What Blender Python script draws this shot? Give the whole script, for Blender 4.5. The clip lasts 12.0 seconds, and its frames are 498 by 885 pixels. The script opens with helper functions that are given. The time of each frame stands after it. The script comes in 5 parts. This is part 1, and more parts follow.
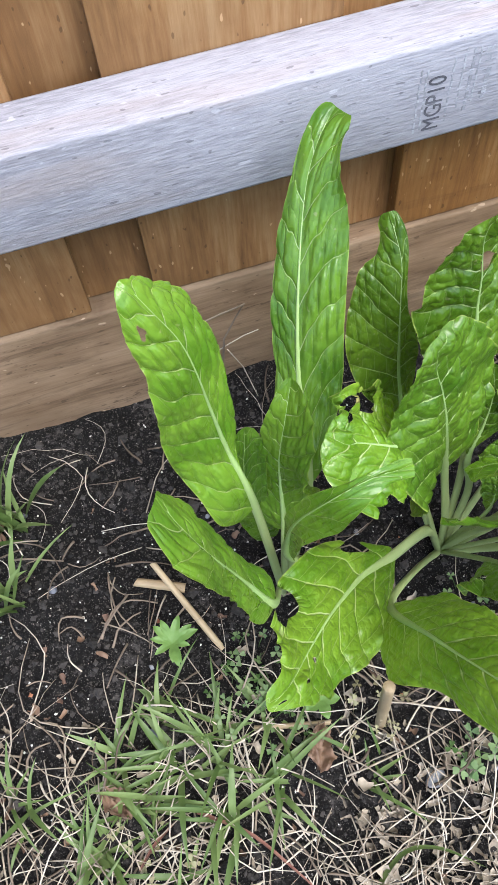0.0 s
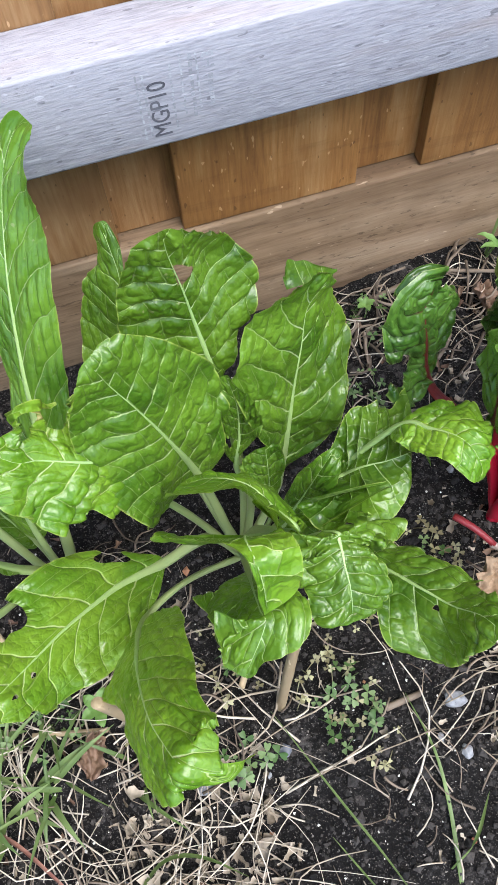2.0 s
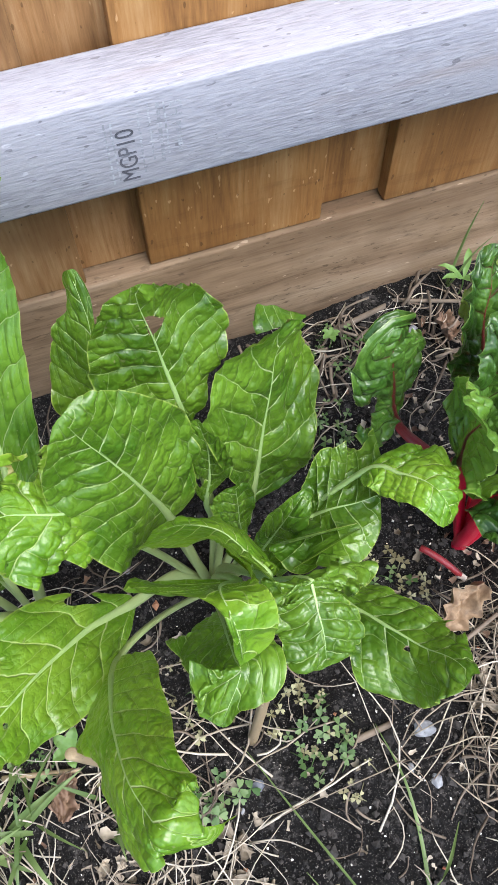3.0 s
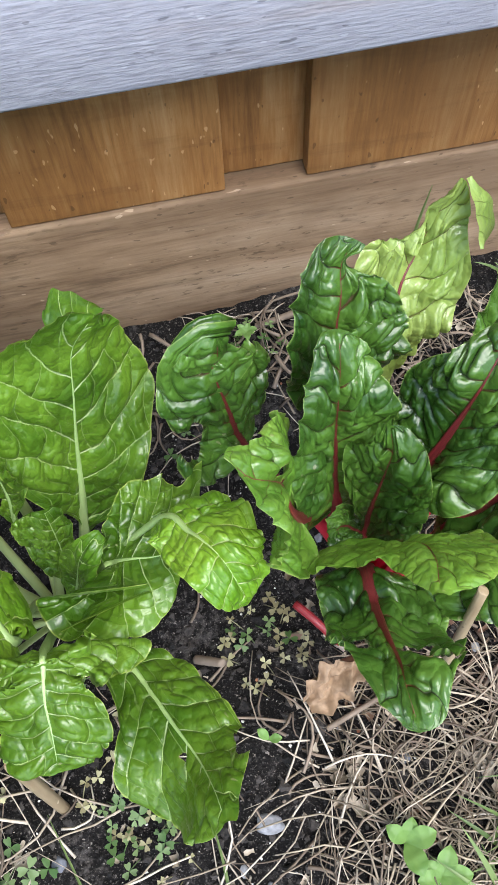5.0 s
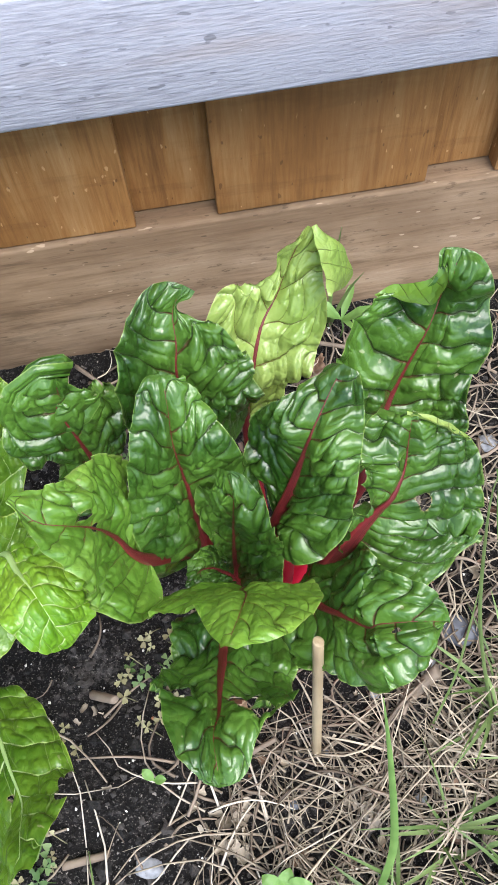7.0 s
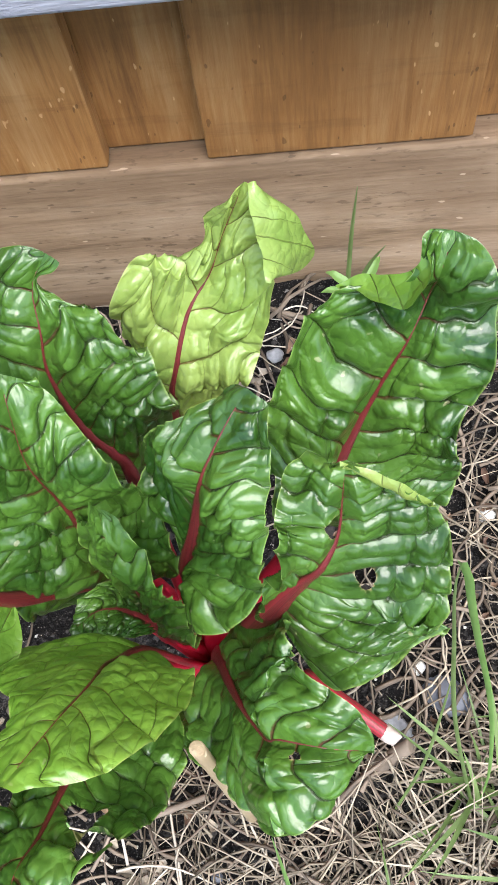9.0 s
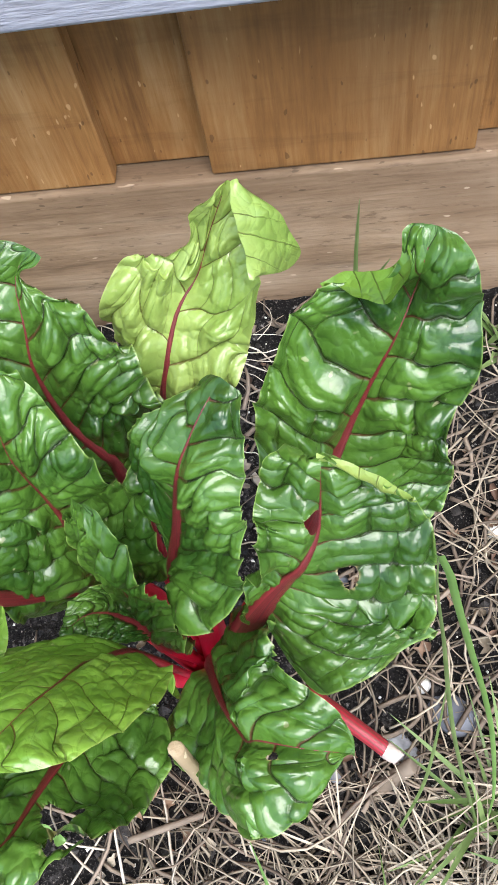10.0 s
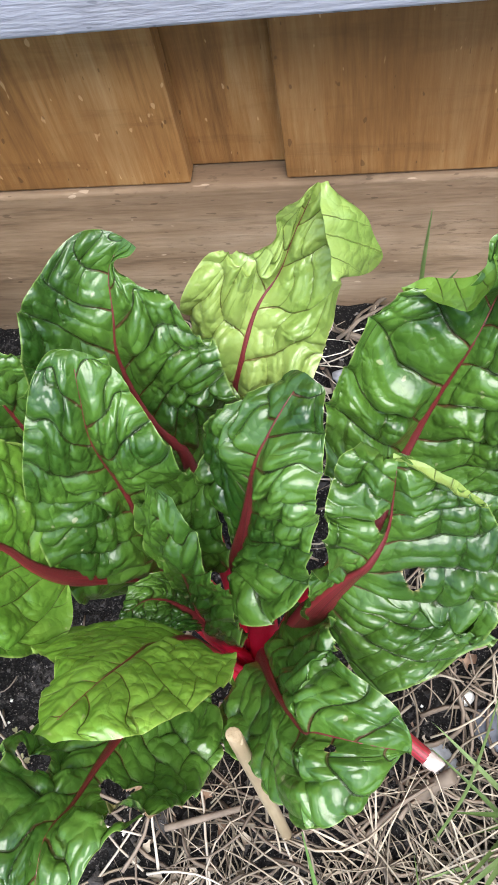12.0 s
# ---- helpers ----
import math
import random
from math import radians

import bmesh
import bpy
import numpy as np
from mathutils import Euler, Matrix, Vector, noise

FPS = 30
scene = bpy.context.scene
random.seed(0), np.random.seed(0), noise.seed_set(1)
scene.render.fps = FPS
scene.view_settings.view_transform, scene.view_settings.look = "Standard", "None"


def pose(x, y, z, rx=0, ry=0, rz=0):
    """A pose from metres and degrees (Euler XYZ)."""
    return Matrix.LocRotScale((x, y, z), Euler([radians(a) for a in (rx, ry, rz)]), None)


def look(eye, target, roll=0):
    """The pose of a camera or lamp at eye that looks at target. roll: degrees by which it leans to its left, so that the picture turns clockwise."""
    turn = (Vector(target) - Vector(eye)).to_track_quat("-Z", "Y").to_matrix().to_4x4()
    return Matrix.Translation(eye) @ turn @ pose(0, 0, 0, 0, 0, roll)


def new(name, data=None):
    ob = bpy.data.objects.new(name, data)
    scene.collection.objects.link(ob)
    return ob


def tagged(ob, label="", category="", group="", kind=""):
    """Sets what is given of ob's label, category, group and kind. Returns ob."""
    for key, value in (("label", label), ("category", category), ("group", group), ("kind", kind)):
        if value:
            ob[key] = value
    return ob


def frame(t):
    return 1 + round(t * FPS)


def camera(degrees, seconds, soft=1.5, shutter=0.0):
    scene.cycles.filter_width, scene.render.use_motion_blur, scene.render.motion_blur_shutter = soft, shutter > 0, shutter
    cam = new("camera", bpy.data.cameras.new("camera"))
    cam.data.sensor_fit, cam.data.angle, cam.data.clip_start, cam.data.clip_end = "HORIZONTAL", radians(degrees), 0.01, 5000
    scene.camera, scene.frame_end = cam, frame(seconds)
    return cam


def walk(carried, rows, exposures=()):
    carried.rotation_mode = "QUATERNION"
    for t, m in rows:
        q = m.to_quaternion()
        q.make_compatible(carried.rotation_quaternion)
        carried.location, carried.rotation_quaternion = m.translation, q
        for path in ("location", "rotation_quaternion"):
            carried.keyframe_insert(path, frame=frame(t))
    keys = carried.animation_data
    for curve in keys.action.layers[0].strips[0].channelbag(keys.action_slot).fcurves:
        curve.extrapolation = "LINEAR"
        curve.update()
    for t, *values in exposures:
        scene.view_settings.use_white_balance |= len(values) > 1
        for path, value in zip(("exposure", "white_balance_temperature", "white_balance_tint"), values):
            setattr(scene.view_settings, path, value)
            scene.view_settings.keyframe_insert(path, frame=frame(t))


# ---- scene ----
cam = camera(35.0, 12.0, soft=1.15)
ROWS = [
    (0, -0.0296, 0.0878, 0.6594, 26.76, 3.09, -17.29),
    (0.5, 0.0062, 0.0844, 0.6554, 26.65, 3.07, -18.01),
    (1, 0.0483, 0.0751, 0.6456, 26.48, 3.07, -16.76),
    (1.5, 0.0971, 0.0620, 0.6382, 26.34, 3.33, -16.90),
    (2, 0.1327, 0.0566, 0.6539, 25.58, 2.39, -17.50),
    (2.5, 0.1283, 0.0546, 0.6746, 25.22, 1.34, -17.88),
    (3, 0.1332, 0.0789, 0.6672, 25.84, 0.06, -19.31),
    (3.5, 0.1833, 0.0973, 0.6114, 25.31, -1.36, -15.64),
    (3.7, 0.1995, 0.1001, 0.5993, 25.11, -1.45, -13.70),
    (5.5, 0.3203, 0.1132, 0.5703, 24.21, 2.57, -11.57),
    (6, 0.3398, 0.1105, 0.5652, 24.98, 3.25, -11.67),
    (6.5, 0.3509, 0.1093, 0.5675, 25.98, 3.13, -11.63),
    (7, 0.3780, 0.1040, 0.5745, 26.24, 2.54, -9.42),
    (7.2, 0.3858, 0.0967, 0.5804, 26.12, 2.47, -8.48),
    (8.8, 0.4404, 0.1674, 0.4955, 22.25, 5.18, -2.28),
    (9, 0.4497, 0.1668, 0.4957, 23.20, 5.27, -1.36),
    (9.5, 0.4695, 0.1557, 0.4893, 24.61, 6.27, -0.32),
    (10, 0.4655, 0.1553, 0.4880, 25.77, 7.20, -0.12),
    (10.5, 0.4496, 0.1596, 0.4970, 26.51, 6.83, 1.78),
    (11, 0.4624, 0.1515, 0.5030, 26.73, 6.10, 2.92),
    (11.5, 0.4669, 0.1467, 0.4961, 26.98, 7.05, 3.22),
    (12, 0.4527, 0.1489, 0.4930, 26.80, 7.90, 4.22),
]
walk(cam, [(t, pose(x, y, z, rx, ry, rz)) for t, x, y, z, rx, ry, rz in ROWS],
     exposures=((0, 1.29), (3.5, 1.28), (6, 1.37), (9, 1.57), (12, 1.51)))

# world, sun, exposure
world = bpy.data.worlds.new("sky")
world.use_nodes = True
scene.world = world
wt = world.node_tree
sky = wt.nodes.new("ShaderNodeTexSky")
sky.sky_type = "NISHITA"
sky.sun_disc = False
sky.sun_elevation = radians(66)
sky.sun_rotation = radians(150)
sky.air_density, sky.dust_density, sky.ozone_density = 1.0, 2.0, 1.0
wt.nodes["Background"].inputs["Strength"].default_value = 0.165
wt.links.new(sky.outputs["Color"], wt.nodes["Background"].inputs["Color"])
sun_data = bpy.data.lights.new("sun", "SUN")
sun_data.energy, sun_data.angle, sun_data.color = 1.95, radians(46), (0.95, 0.975, 1.0)
sun = new("sun", sun_data)
sun.matrix_world = look((0.9, -1.3, 3.9), (0.2, 0.35, 0.1))


# ---- materials ----
class Mat:
    """A small wrapper that keeps node code short."""

    def __init__(self, name):
        self.m = bpy.data.materials.new(name)
        self.m.use_nodes = True
        self.t = self.m.node_tree
        self.bsdf = self.t.nodes["Principled BSDF"]
        self.out = self.t.nodes["Material Output"]

    def node(self, kind, **props):
        n = self.t.nodes.new(kind)
        for k, v in props.items():
            setattr(n, k, v)
        return n

    def link(self, a, b):
        self.t.links.new(a, b)

    def coords(self, scale=(1, 1, 1), kind="Object", offset=None):
        c = self.node("ShaderNodeTexCoord")
        mp = self.node("ShaderNodeMapping")
        mp.inputs["Scale"].default_value = scale
        self.link(c.outputs[kind], mp.inputs["Vector"])
        if offset is not None:
            self.link(offset, mp.inputs["Location"])
        return mp.outputs["Vector"]

    def world(self, scale=(1, 1, 1)):
        g = self.node("ShaderNodeNewGeometry")
        mp = self.node("ShaderNodeMapping")
        mp.inputs["Scale"].default_value = scale
        self.link(g.outputs["Position"], mp.inputs["Vector"])
        return mp.outputs["Vector"]

    def noise(self, vec, scale, detail=4.0, rough=0.55, distort=0.0):
        n = self.node("ShaderNodeTexNoise")
        n.inputs["Scale"].default_value = scale
        n.inputs["Detail"].default_value = detail
        n.inputs["Roughness"].default_value = rough
        n.inputs["Distortion"].default_value = distort
        self.link(vec, n.inputs["Vector"])
        return n.outputs["Fac"]

    def ramp(self, fac, stops):
        r = self.node("ShaderNodeValToRGB")
        el = r.color_ramp.elements
        while len(el) < len(stops):
            el.new(0.5)
        for e, (pos, col) in zip(el, stops):
            e.position, e.color = pos, (*col, 1)
        self.link(fac, r.inputs["Fac"])
        return r.outputs["Color"]

    def fit(self, value, a, b, c=0.0, d=1.0, smooth=True):
        n = self.node("ShaderNodeMapRange", interpolation_type="SMOOTHSTEP" if smooth else "LINEAR")
        for key, v in zip(("From Min", "From Max", "To Min", "To Max"), (a, b, c, d)):
            n.inputs[key].default_value = v
        self.link(value, n.inputs["Value"])
        return n.outputs["Result"]

    def math(self, op, a, b=None):
        n = self.node("ShaderNodeMath", operation=op)
        for i, v in enumerate((a, b)):
            if v is None:
                continue
            if isinstance(v, (int, float)):
                n.inputs[i].default_value = v
            else:
                self.link(v, n.inputs[i])
        return n.outputs[0]

    def mix(self, fac, a, b, mode="MIX"):
        n = self.node("ShaderNodeMixRGB", blend_type=mode)
        for key, v in (("Fac", fac), ("Color1", a), ("Color2", b)):
            if isinstance(v, (int, float)):
                n.inputs[key].default_value = v
            elif isinstance(v, tuple):
                n.inputs[key].default_value = (*v, 1)
            else:
                self.link(v, n.inputs[key])
        return n.outputs["Color"]

    def bump(self, height, strength, distance):
        b = self.node("ShaderNodeBump")
        b.inputs["Strength"].default_value = strength
        b.inputs["Distance"].default_value = distance
        self.link(height, b.inputs["Height"])
        self.link(b.outputs["Normal"], self.bsdf.inputs["Normal"])
        return b.outputs["Normal"]

    def rand(self):
        return self.node("ShaderNodeObjectInfo").outputs["Random"]

    def set(self, color=None, rough=None, spec=None):
        for key, v in (("Base Color", color), ("Roughness", rough), ("Specular IOR Level", spec)):
            if v is None:
                continue
            if isinstance(v, (int, float)):
                self.bsdf.inputs[key].default_value = v
            elif isinstance(v, tuple):
                self.bsdf.inputs[key].default_value = (*v, 1)
            else:
                self.link(v, self.bsdf.inputs[key])
        return self.m


def leaf_material(name, dark, light, vein, vein_near, glow, through_light=0.22, rough=0.27, edge=(0.36, 0.44, 0.10), net_mix=0.5, rib_width=1.0, reach=1.0, blister=1.5):
    """Leaf skin: side ribs follow the 'vein' map (phase, distance from the midrib), cross ribs the 'net' map."""
    k = Mat(name)

    def axes(layer):
        sep = k.node("ShaderNodeSeparateXYZ")
        k.link(k.node("ShaderNodeUVMap", uv_map=layer).outputs["UV"], sep.inputs[0])
        return sep.outputs["X"], sep.outputs["Y"]

    def stripe(value, width):
        """1 on whole numbers of value, 0 further off than width."""
        frac = k.math("FRACT", value)
        near = k.math("MINIMUM", frac, k.math("SUBTRACT", 1.0, frac))
        return k.math("SUBTRACT", 1.0, k.math("MINIMUM", k.math("DIVIDE", near, width), 1.0))

    phase, off = axes("vein")
    cross, _ = axes("net")
    phase, cross = k.math("MULTIPLY", phase, 16.0), k.math("MULTIPLY", cross, 16.0)
    pos = k.coords()
    wob = k.math("MULTIPLY", k.math("SUBTRACT", k.noise(pos, 150.0, 3.0), 0.5), 0.10)
    ph, cr = k.math("ADD", phase, wob), k.math("ADD", cross, wob)
    line = k.fit(stripe(ph, k.fit(off, 0.0, 1.0, 0.06 * rib_width, 0.026 * rib_width, False)), 0.0, 0.75)
    line = k.math("MULTIPLY", line, k.fit(off, 0.2 + 0.55 * reach, 0.5 + 0.5 * reach, 1.0, 0.35 * reach))
    shift = k.math("MULTIPLY", k.math("FLOOR", phase), 0.618)
    net = k.math("MULTIPLY", k.fit(stripe(k.math("ADD", cr, shift), 0.030 * rib_width + 0.010), 0.0, 0.8), k.fit(k.noise(pos, 45.0, 2.0), 0.34, 0.52))
    shift2 = k.math("MULTIPLY", k.math("FLOOR", k.math("MULTIPLY", phase, 2.0)), 0.618)
    fine = k.math("MAXIMUM", stripe(k.math("MULTIPLY", ph, 2.0), 0.06), stripe(k.math("ADD", k.math("MULTIPLY", cr, 2.0), shift2), 0.06))
    fine = k.math("MULTIPLY", fine, k.fit(k.noise(pos, 70.0, 2.0), 0.45, 0.62))
    blot = k.noise(pos, 24.0, 3.0)
    base = k.mix(k.fit(blot, 0.32, 0.68), dark, light)
    base = k.mix(k.math("MULTIPLY", k.fit(k.noise(pos, 420.0, 2.0), 0.3, 0.75), 0.25), base, light)
    scale = k.node("ShaderNodeVectorMath", operation="SCALE")
    k.link(base, scale.inputs[0])
    k.link(k.fit(k.rand(), 0.0, 1.0, 0.88, 1.12, False), scale.inputs["Scale"])
    col = scale.outputs[0]
    col = k.mix(k.math("MULTIPLY", fine, net_mix * 0.35), col, vein)
    col = k.mix(k.math("MULTIPLY", net, net_mix), col, vein)
    col = k.mix(k.math("MULTIPLY", line, 0.85), col, k.mix(k.fit(off, 0.0, 0.4), vein_near, vein))
    col = k.mix(k.fit(off, 0.974, 0.995, 0.0, 0.65), col, edge)
    bite = k.node("ShaderNodeAttribute", attribute_name="rim")
    col = k.mix(k.fit(bite.outputs["Fac"], 0.25, 0.9, 0.0, 0.8), col, (0.34, 0.27, 0.12))
    col = k.mix(k.math("MULTIPLY", k.fit(k.noise(pos, 240.0, 1.0), 0.72, 0.78), 0.35), col, (0.45, 0.42, 0.25))
    k.set(col, k.fit(k.noise(pos, 60.0, 3.0), 0.3, 0.7, rough, rough + 0.14, False), 0.22)
    high = k.math("ADD", k.math("MULTIPLY", line, -0.8), k.math("ADD", k.math("MULTIPLY", net, -0.5), k.math("MULTIPLY", fine, -0.2)))
    high = k.math("ADD", high, k.math("ADD", k.math("MULTIPLY", k.noise(pos, 300.0, 2.0), 0.16), k.math("MULTIPLY", k.noise(pos, 110.0, 2.0), 0.4)))
    # small blisters of the skin, 7 mm and 3 mm across, no two alike
    bent = k.node("ShaderNodeVectorMath", operation="MULTIPLY_ADD")
    wander = k.node("ShaderNodeTexNoise")
    wander.inputs["Scale"].default_value = 90.0
    k.link(pos, wander.inputs["Vector"])
    k.link(wander.outputs["Color"], bent.inputs[0])
    bent.inputs[1].default_value = (0.007, 0.007, 0.007)
    k.link(pos, bent.inputs[2])
    for size, much in ((140.0, blister), (330.0, blister * 0.35)):
        dome = k.node("ShaderNodeTexVoronoi", feature="SMOOTH_F1")
        dome.inputs["Scale"].default_value = size
        dome.inputs["Smoothness"].default_value = 0.18
        k.link(bent.outputs[0], dome.inputs["Vector"])
        high = k.math("ADD", high, k.math("MULTIPLY", k.math("POWER", dome.outputs["Distance"], 2.0), -much))
    k.link(k.fit(k.math("MAXIMUM", line, k.math("MULTIPLY", net, 0.6)), 0.1, 0.7, 0.72, 0.08), k.bsdf.inputs["Coat Weight"])
    k.bsdf.inputs["Coat Roughness"].default_value = 0.12
    normal = k.bump(high, 0.6, 0.0015)
    tr = k.node("ShaderNodeBsdfTranslucent")
    k.link(k.mix(0.75, col, glow), tr.inputs["Color"])
    k.link(normal, tr.inputs["Normal"])
    mx = k.node("ShaderNodeMixShader")
    mx.inputs["Fac"].default_value = through_light
    k.link(k.bsdf.outputs[0], mx.inputs[1])
    k.link(tr.outputs[0], mx.inputs[2])
    k.link(mx.outputs[0], k.out.inputs["Surface"])
    return k.m


GREEN = leaf_material("green chard leaf", (0.038, 0.108, 0.007), (0.122, 0.240, 0.020), (0.36, 0.50, 0.17), (0.44, 0.55, 0.28), (0.24, 0.42, 0.02), 0.20, 0.32, net_mix=0.42, rib_width=0.75, blister=1.7)
LIME = leaf_material("young chard leaf", (0.082, 0.208, 0.010), (0.188, 0.338, 0.028), (0.42, 0.54, 0.18), (0.50, 0.59, 0.28), (0.34, 0.48, 0.03), 0.22, 0.29, net_mix=0.38, rib_width=0.75, blister=1.7)
SMOOTH_GREEN = leaf_material("smooth chard leaf", (0.044, 0.125, 0.010), (0.120, 0.245, 0.026), (0.34, 0.48, 0.17), (0.42, 0.53, 0.28), (0.24, 0.42, 0.02), 0.20, 0.24, net_mix=0.30, rib_width=0.6, blister=0.75)
SMOOTH_LIME = leaf_material("smooth young chard leaf", (0.070, 0.182, 0.012), (0.160, 0.305, 0.030), (0.40, 0.52, 0.18), (0.46, 0.56, 0.28), (0.30, 0.46, 0.03), 0.22, 0.24, net_mix=0.28, rib_width=0.6, blister=0.75)
DARK = leaf_material("red chard leaf", (0.010, 0.043, 0.005), (0.074, 0.165, 0.022), (0.016, 0.022, 0.006), (0.070, 0.010, 0.010), (0.12, 0.28, 0.04), 0.11, 0.32, (0.22, 0.32, 0.08), 0.5, 0.85, 1.0)
MIXED = leaf_material("half grown red chard leaf", (0.100, 0.230, 0.020), (0.205, 0.372, 0.050), (0.045, 0.045, 0.010), (0.120, 0.022, 0.014), (0.24, 0.38, 0.03), 0.2, 0.32, (0.30, 0.38, 0.10), 0.6, 0.5, 0.9)
HALF = leaf_material("dull red chard leaf", (0.068, 0.170, 0.016), (0.160, 0.300, 0.040), (0.045, 0.045, 0.012), (0.120, 0.022, 0.014), (0.20, 0.34, 0.03), 0.18, 0.32, (0.28, 0.36, 0.10), 0.6, 0.5, 0.8)
PALE = leaf_material("young red chard leaf", (0.185, 0.300, 0.055), (0.320, 0.430, 0.110), (0.07, 0.07, 0.015), (0.12, 0.05, 0.02), (0.40, 0.50, 0.06), 0.25, 0.32, (0.40, 0.46, 0.14), 0.5, 0.4, 0.5)


def stalk_material(name, low, high, rough=0.35):
    k = Mat(name)
    uv = k.node("ShaderNodeUVMap", uv_map="along")
    sep = k.node("ShaderNodeSeparateXYZ")
    k.link(uv.outputs["UV"], sep.inputs[0])
    comb = k.node("ShaderNodeCombineXYZ")
    k.link(k.math("MULTIPLY", sep.outputs["X"], 1.5), comb.inputs[0])
    k.link(k.math("MULTIPLY", sep.outputs["Y"], 14.0), comb.inputs[1])
    streak = k.noise(comb.outputs[0], 3.0, 3.0)
    col = k.mix(k.fit(sep.outputs["X"], 0.32, 0.64), low, high)
    col = k.mix(k.fit(streak, 0.35, 0.75, 0.0, 0.18), col, tuple(min(1.0, c * 1.5 + 0.04) for c in low))
    k.set(col, rough, 0.5)
    k.bump(streak, 0.25, 0.001)
    k.bsdf.inputs["Subsurface Weight"].default_value = 0.0
    return k.m


STALK_GREEN = stalk_material("pale green stalk", (0.30, 0.37, 0.15), (0.30, 0.44, 0.16))
STALK_RED = stalk_material("red stalk", (0.54, 0.010, 0.036), (0.078, 0.014, 0.013))
STALK_CUT = stalk_material("cut red stalk", (0.30, 0.012, 0.026), (0.16, 0.026, 0.022))


def wood(name, dark, mid, light, along, weather=0.0, rough=0.75, knots=True, fibres=0.5, fineness=150.0, stains=0.0):
    """Sawn timber with its grain along one axis (0 x, 2 z)."""
    k = Mat(name)
    stretch = [14.0, 14.0, 14.0]
    stretch[along] = 0.9
    rnd = k.node("ShaderNodeCombineXYZ")
    r = k.math("MULTIPLY", k.rand(), 37.0)
    for i in range(3):
        k.link(r, rnd.inputs[i])
    vec = k.coords(tuple(stretch), "Object", rnd.outputs[0])
    fine = [fineness] * 3
    fine[along] = 34.0 if weather else 11.0
    fvec = k.coords(tuple(fine), "Object", rnd.outputs[0])
    rings = k.noise(vec, 2.2, 5.0, 0.6, 0.6)
    grain = k.noise(fvec, 2.2, 4.0, 0.65)
    blot = k.noise(k.coords((1, 1, 1), "Object", rnd.outputs[0]), 9.0, 4.0)
    col = k.ramp(k.math("ADD", k.math("MULTIPLY", rings, 0.6), k.math("MULTIPLY", grain, 0.4)), ((0.30 if weather else 0.34, dark), (0.50, mid), (0.68, light)))
    col = k.mix(k.fit(blot, 0.35, 0.72, 0.0, 0.62), col, dark)
    tone = k.fit(k.rand(), 0.0, 1.0, 0.88, 1.12, False)
    sc = k.node("ShaderNodeVectorMath", operation="SCALE")
    k.link(col, sc.inputs[0])
    k.link(tone, sc.inputs["Scale"])
    col = sc.outputs[0]
    if weather:
        silver = k.fit(k.math("ADD", k.math("MULTIPLY", grain, 0.5), k.math("MULTIPLY", blot, 0.5)), 0.35, 0.6)
        col = k.mix(k.math("MULTIPLY", silver, weather), col, tuple(min(1.0, c * 1.25) for c in light))
        warm = k.noise(k.coords((1.2, 9.0, 9.0), "Object"), 3.0, 4.0)
        col = k.mix(k.fit(warm, 0.48, 0.68, 0.0, 0.45), col, (mid[0] * 1.15, mid[1] * 0.92, mid[2] * 0.72))
        spots = k.noise(k.coords((26.0, 34.0, 60.0), "Object"), 3.0, 5.0, 0.75)
        col = k.mix(k.fit(spots, 0.64, 0.74, 0.0, 0.45), col, tuple(c * 0.45 for c in dark))
    if stains > 0.4:
        patch = k.fit(k.noise(k.coords((2.5, 1.0, 9.0), "Object"), 2.0, 3.0), 0.42, 0.62)
        torn = k.fit(k.noise(k.coords((55.0, 90.0, 170.0), "Object"), 1.6, 3.0, 0.6), 0.57, 0.68)
        col = k.mix(k.math("MULTIPLY", k.math("MULTIPLY", torn, patch), 0.6), col, tuple(c * 0.45 for c in dark))
    if stains:
        wet = k.noise(k.coords((2.2, 1.0, 16.0), "Object"), 2.6, 5.0, 0.7, 0.4)
        col = k.mix(k.fit(wet, 0.52, 0.68, 0.0, stains), col, tuple(c * 0.5 for c in dark))
    nicks = k.fit(k.noise(k.coords((70, 170, 170) if along == 0 else (210, 210, 85), "Object", rnd.outputs[0]), 1.0, 1.0), 0.73, 0.77)
    col = k.mix(k.math("MULTIPLY", nicks, fibres), col, tuple(min(0.8, c * 1.5 + 0.05) for c in light))
    pits = k.fit(k.noise(k.coords((90, 260, 260) if along == 0 else (260, 260, 110), "Object"), 1.0, 1.0), 0.71, 0.75)
    col = k.mix(k.math("MULTIPLY", pits, 0.5), col, tuple(c * 0.35 for c in dark))
    k.set(col, k.fit(grain, 0.2, 0.8, rough - 0.1, min(1.0, rough + 0.12), False), 0.3)
    k.bump(k.math("ADD", k.math("MULTIPLY", grain, 0.8), k.math("MULTIPLY", rings, 0.4)), 0.6, 0.0012)
    return k.m


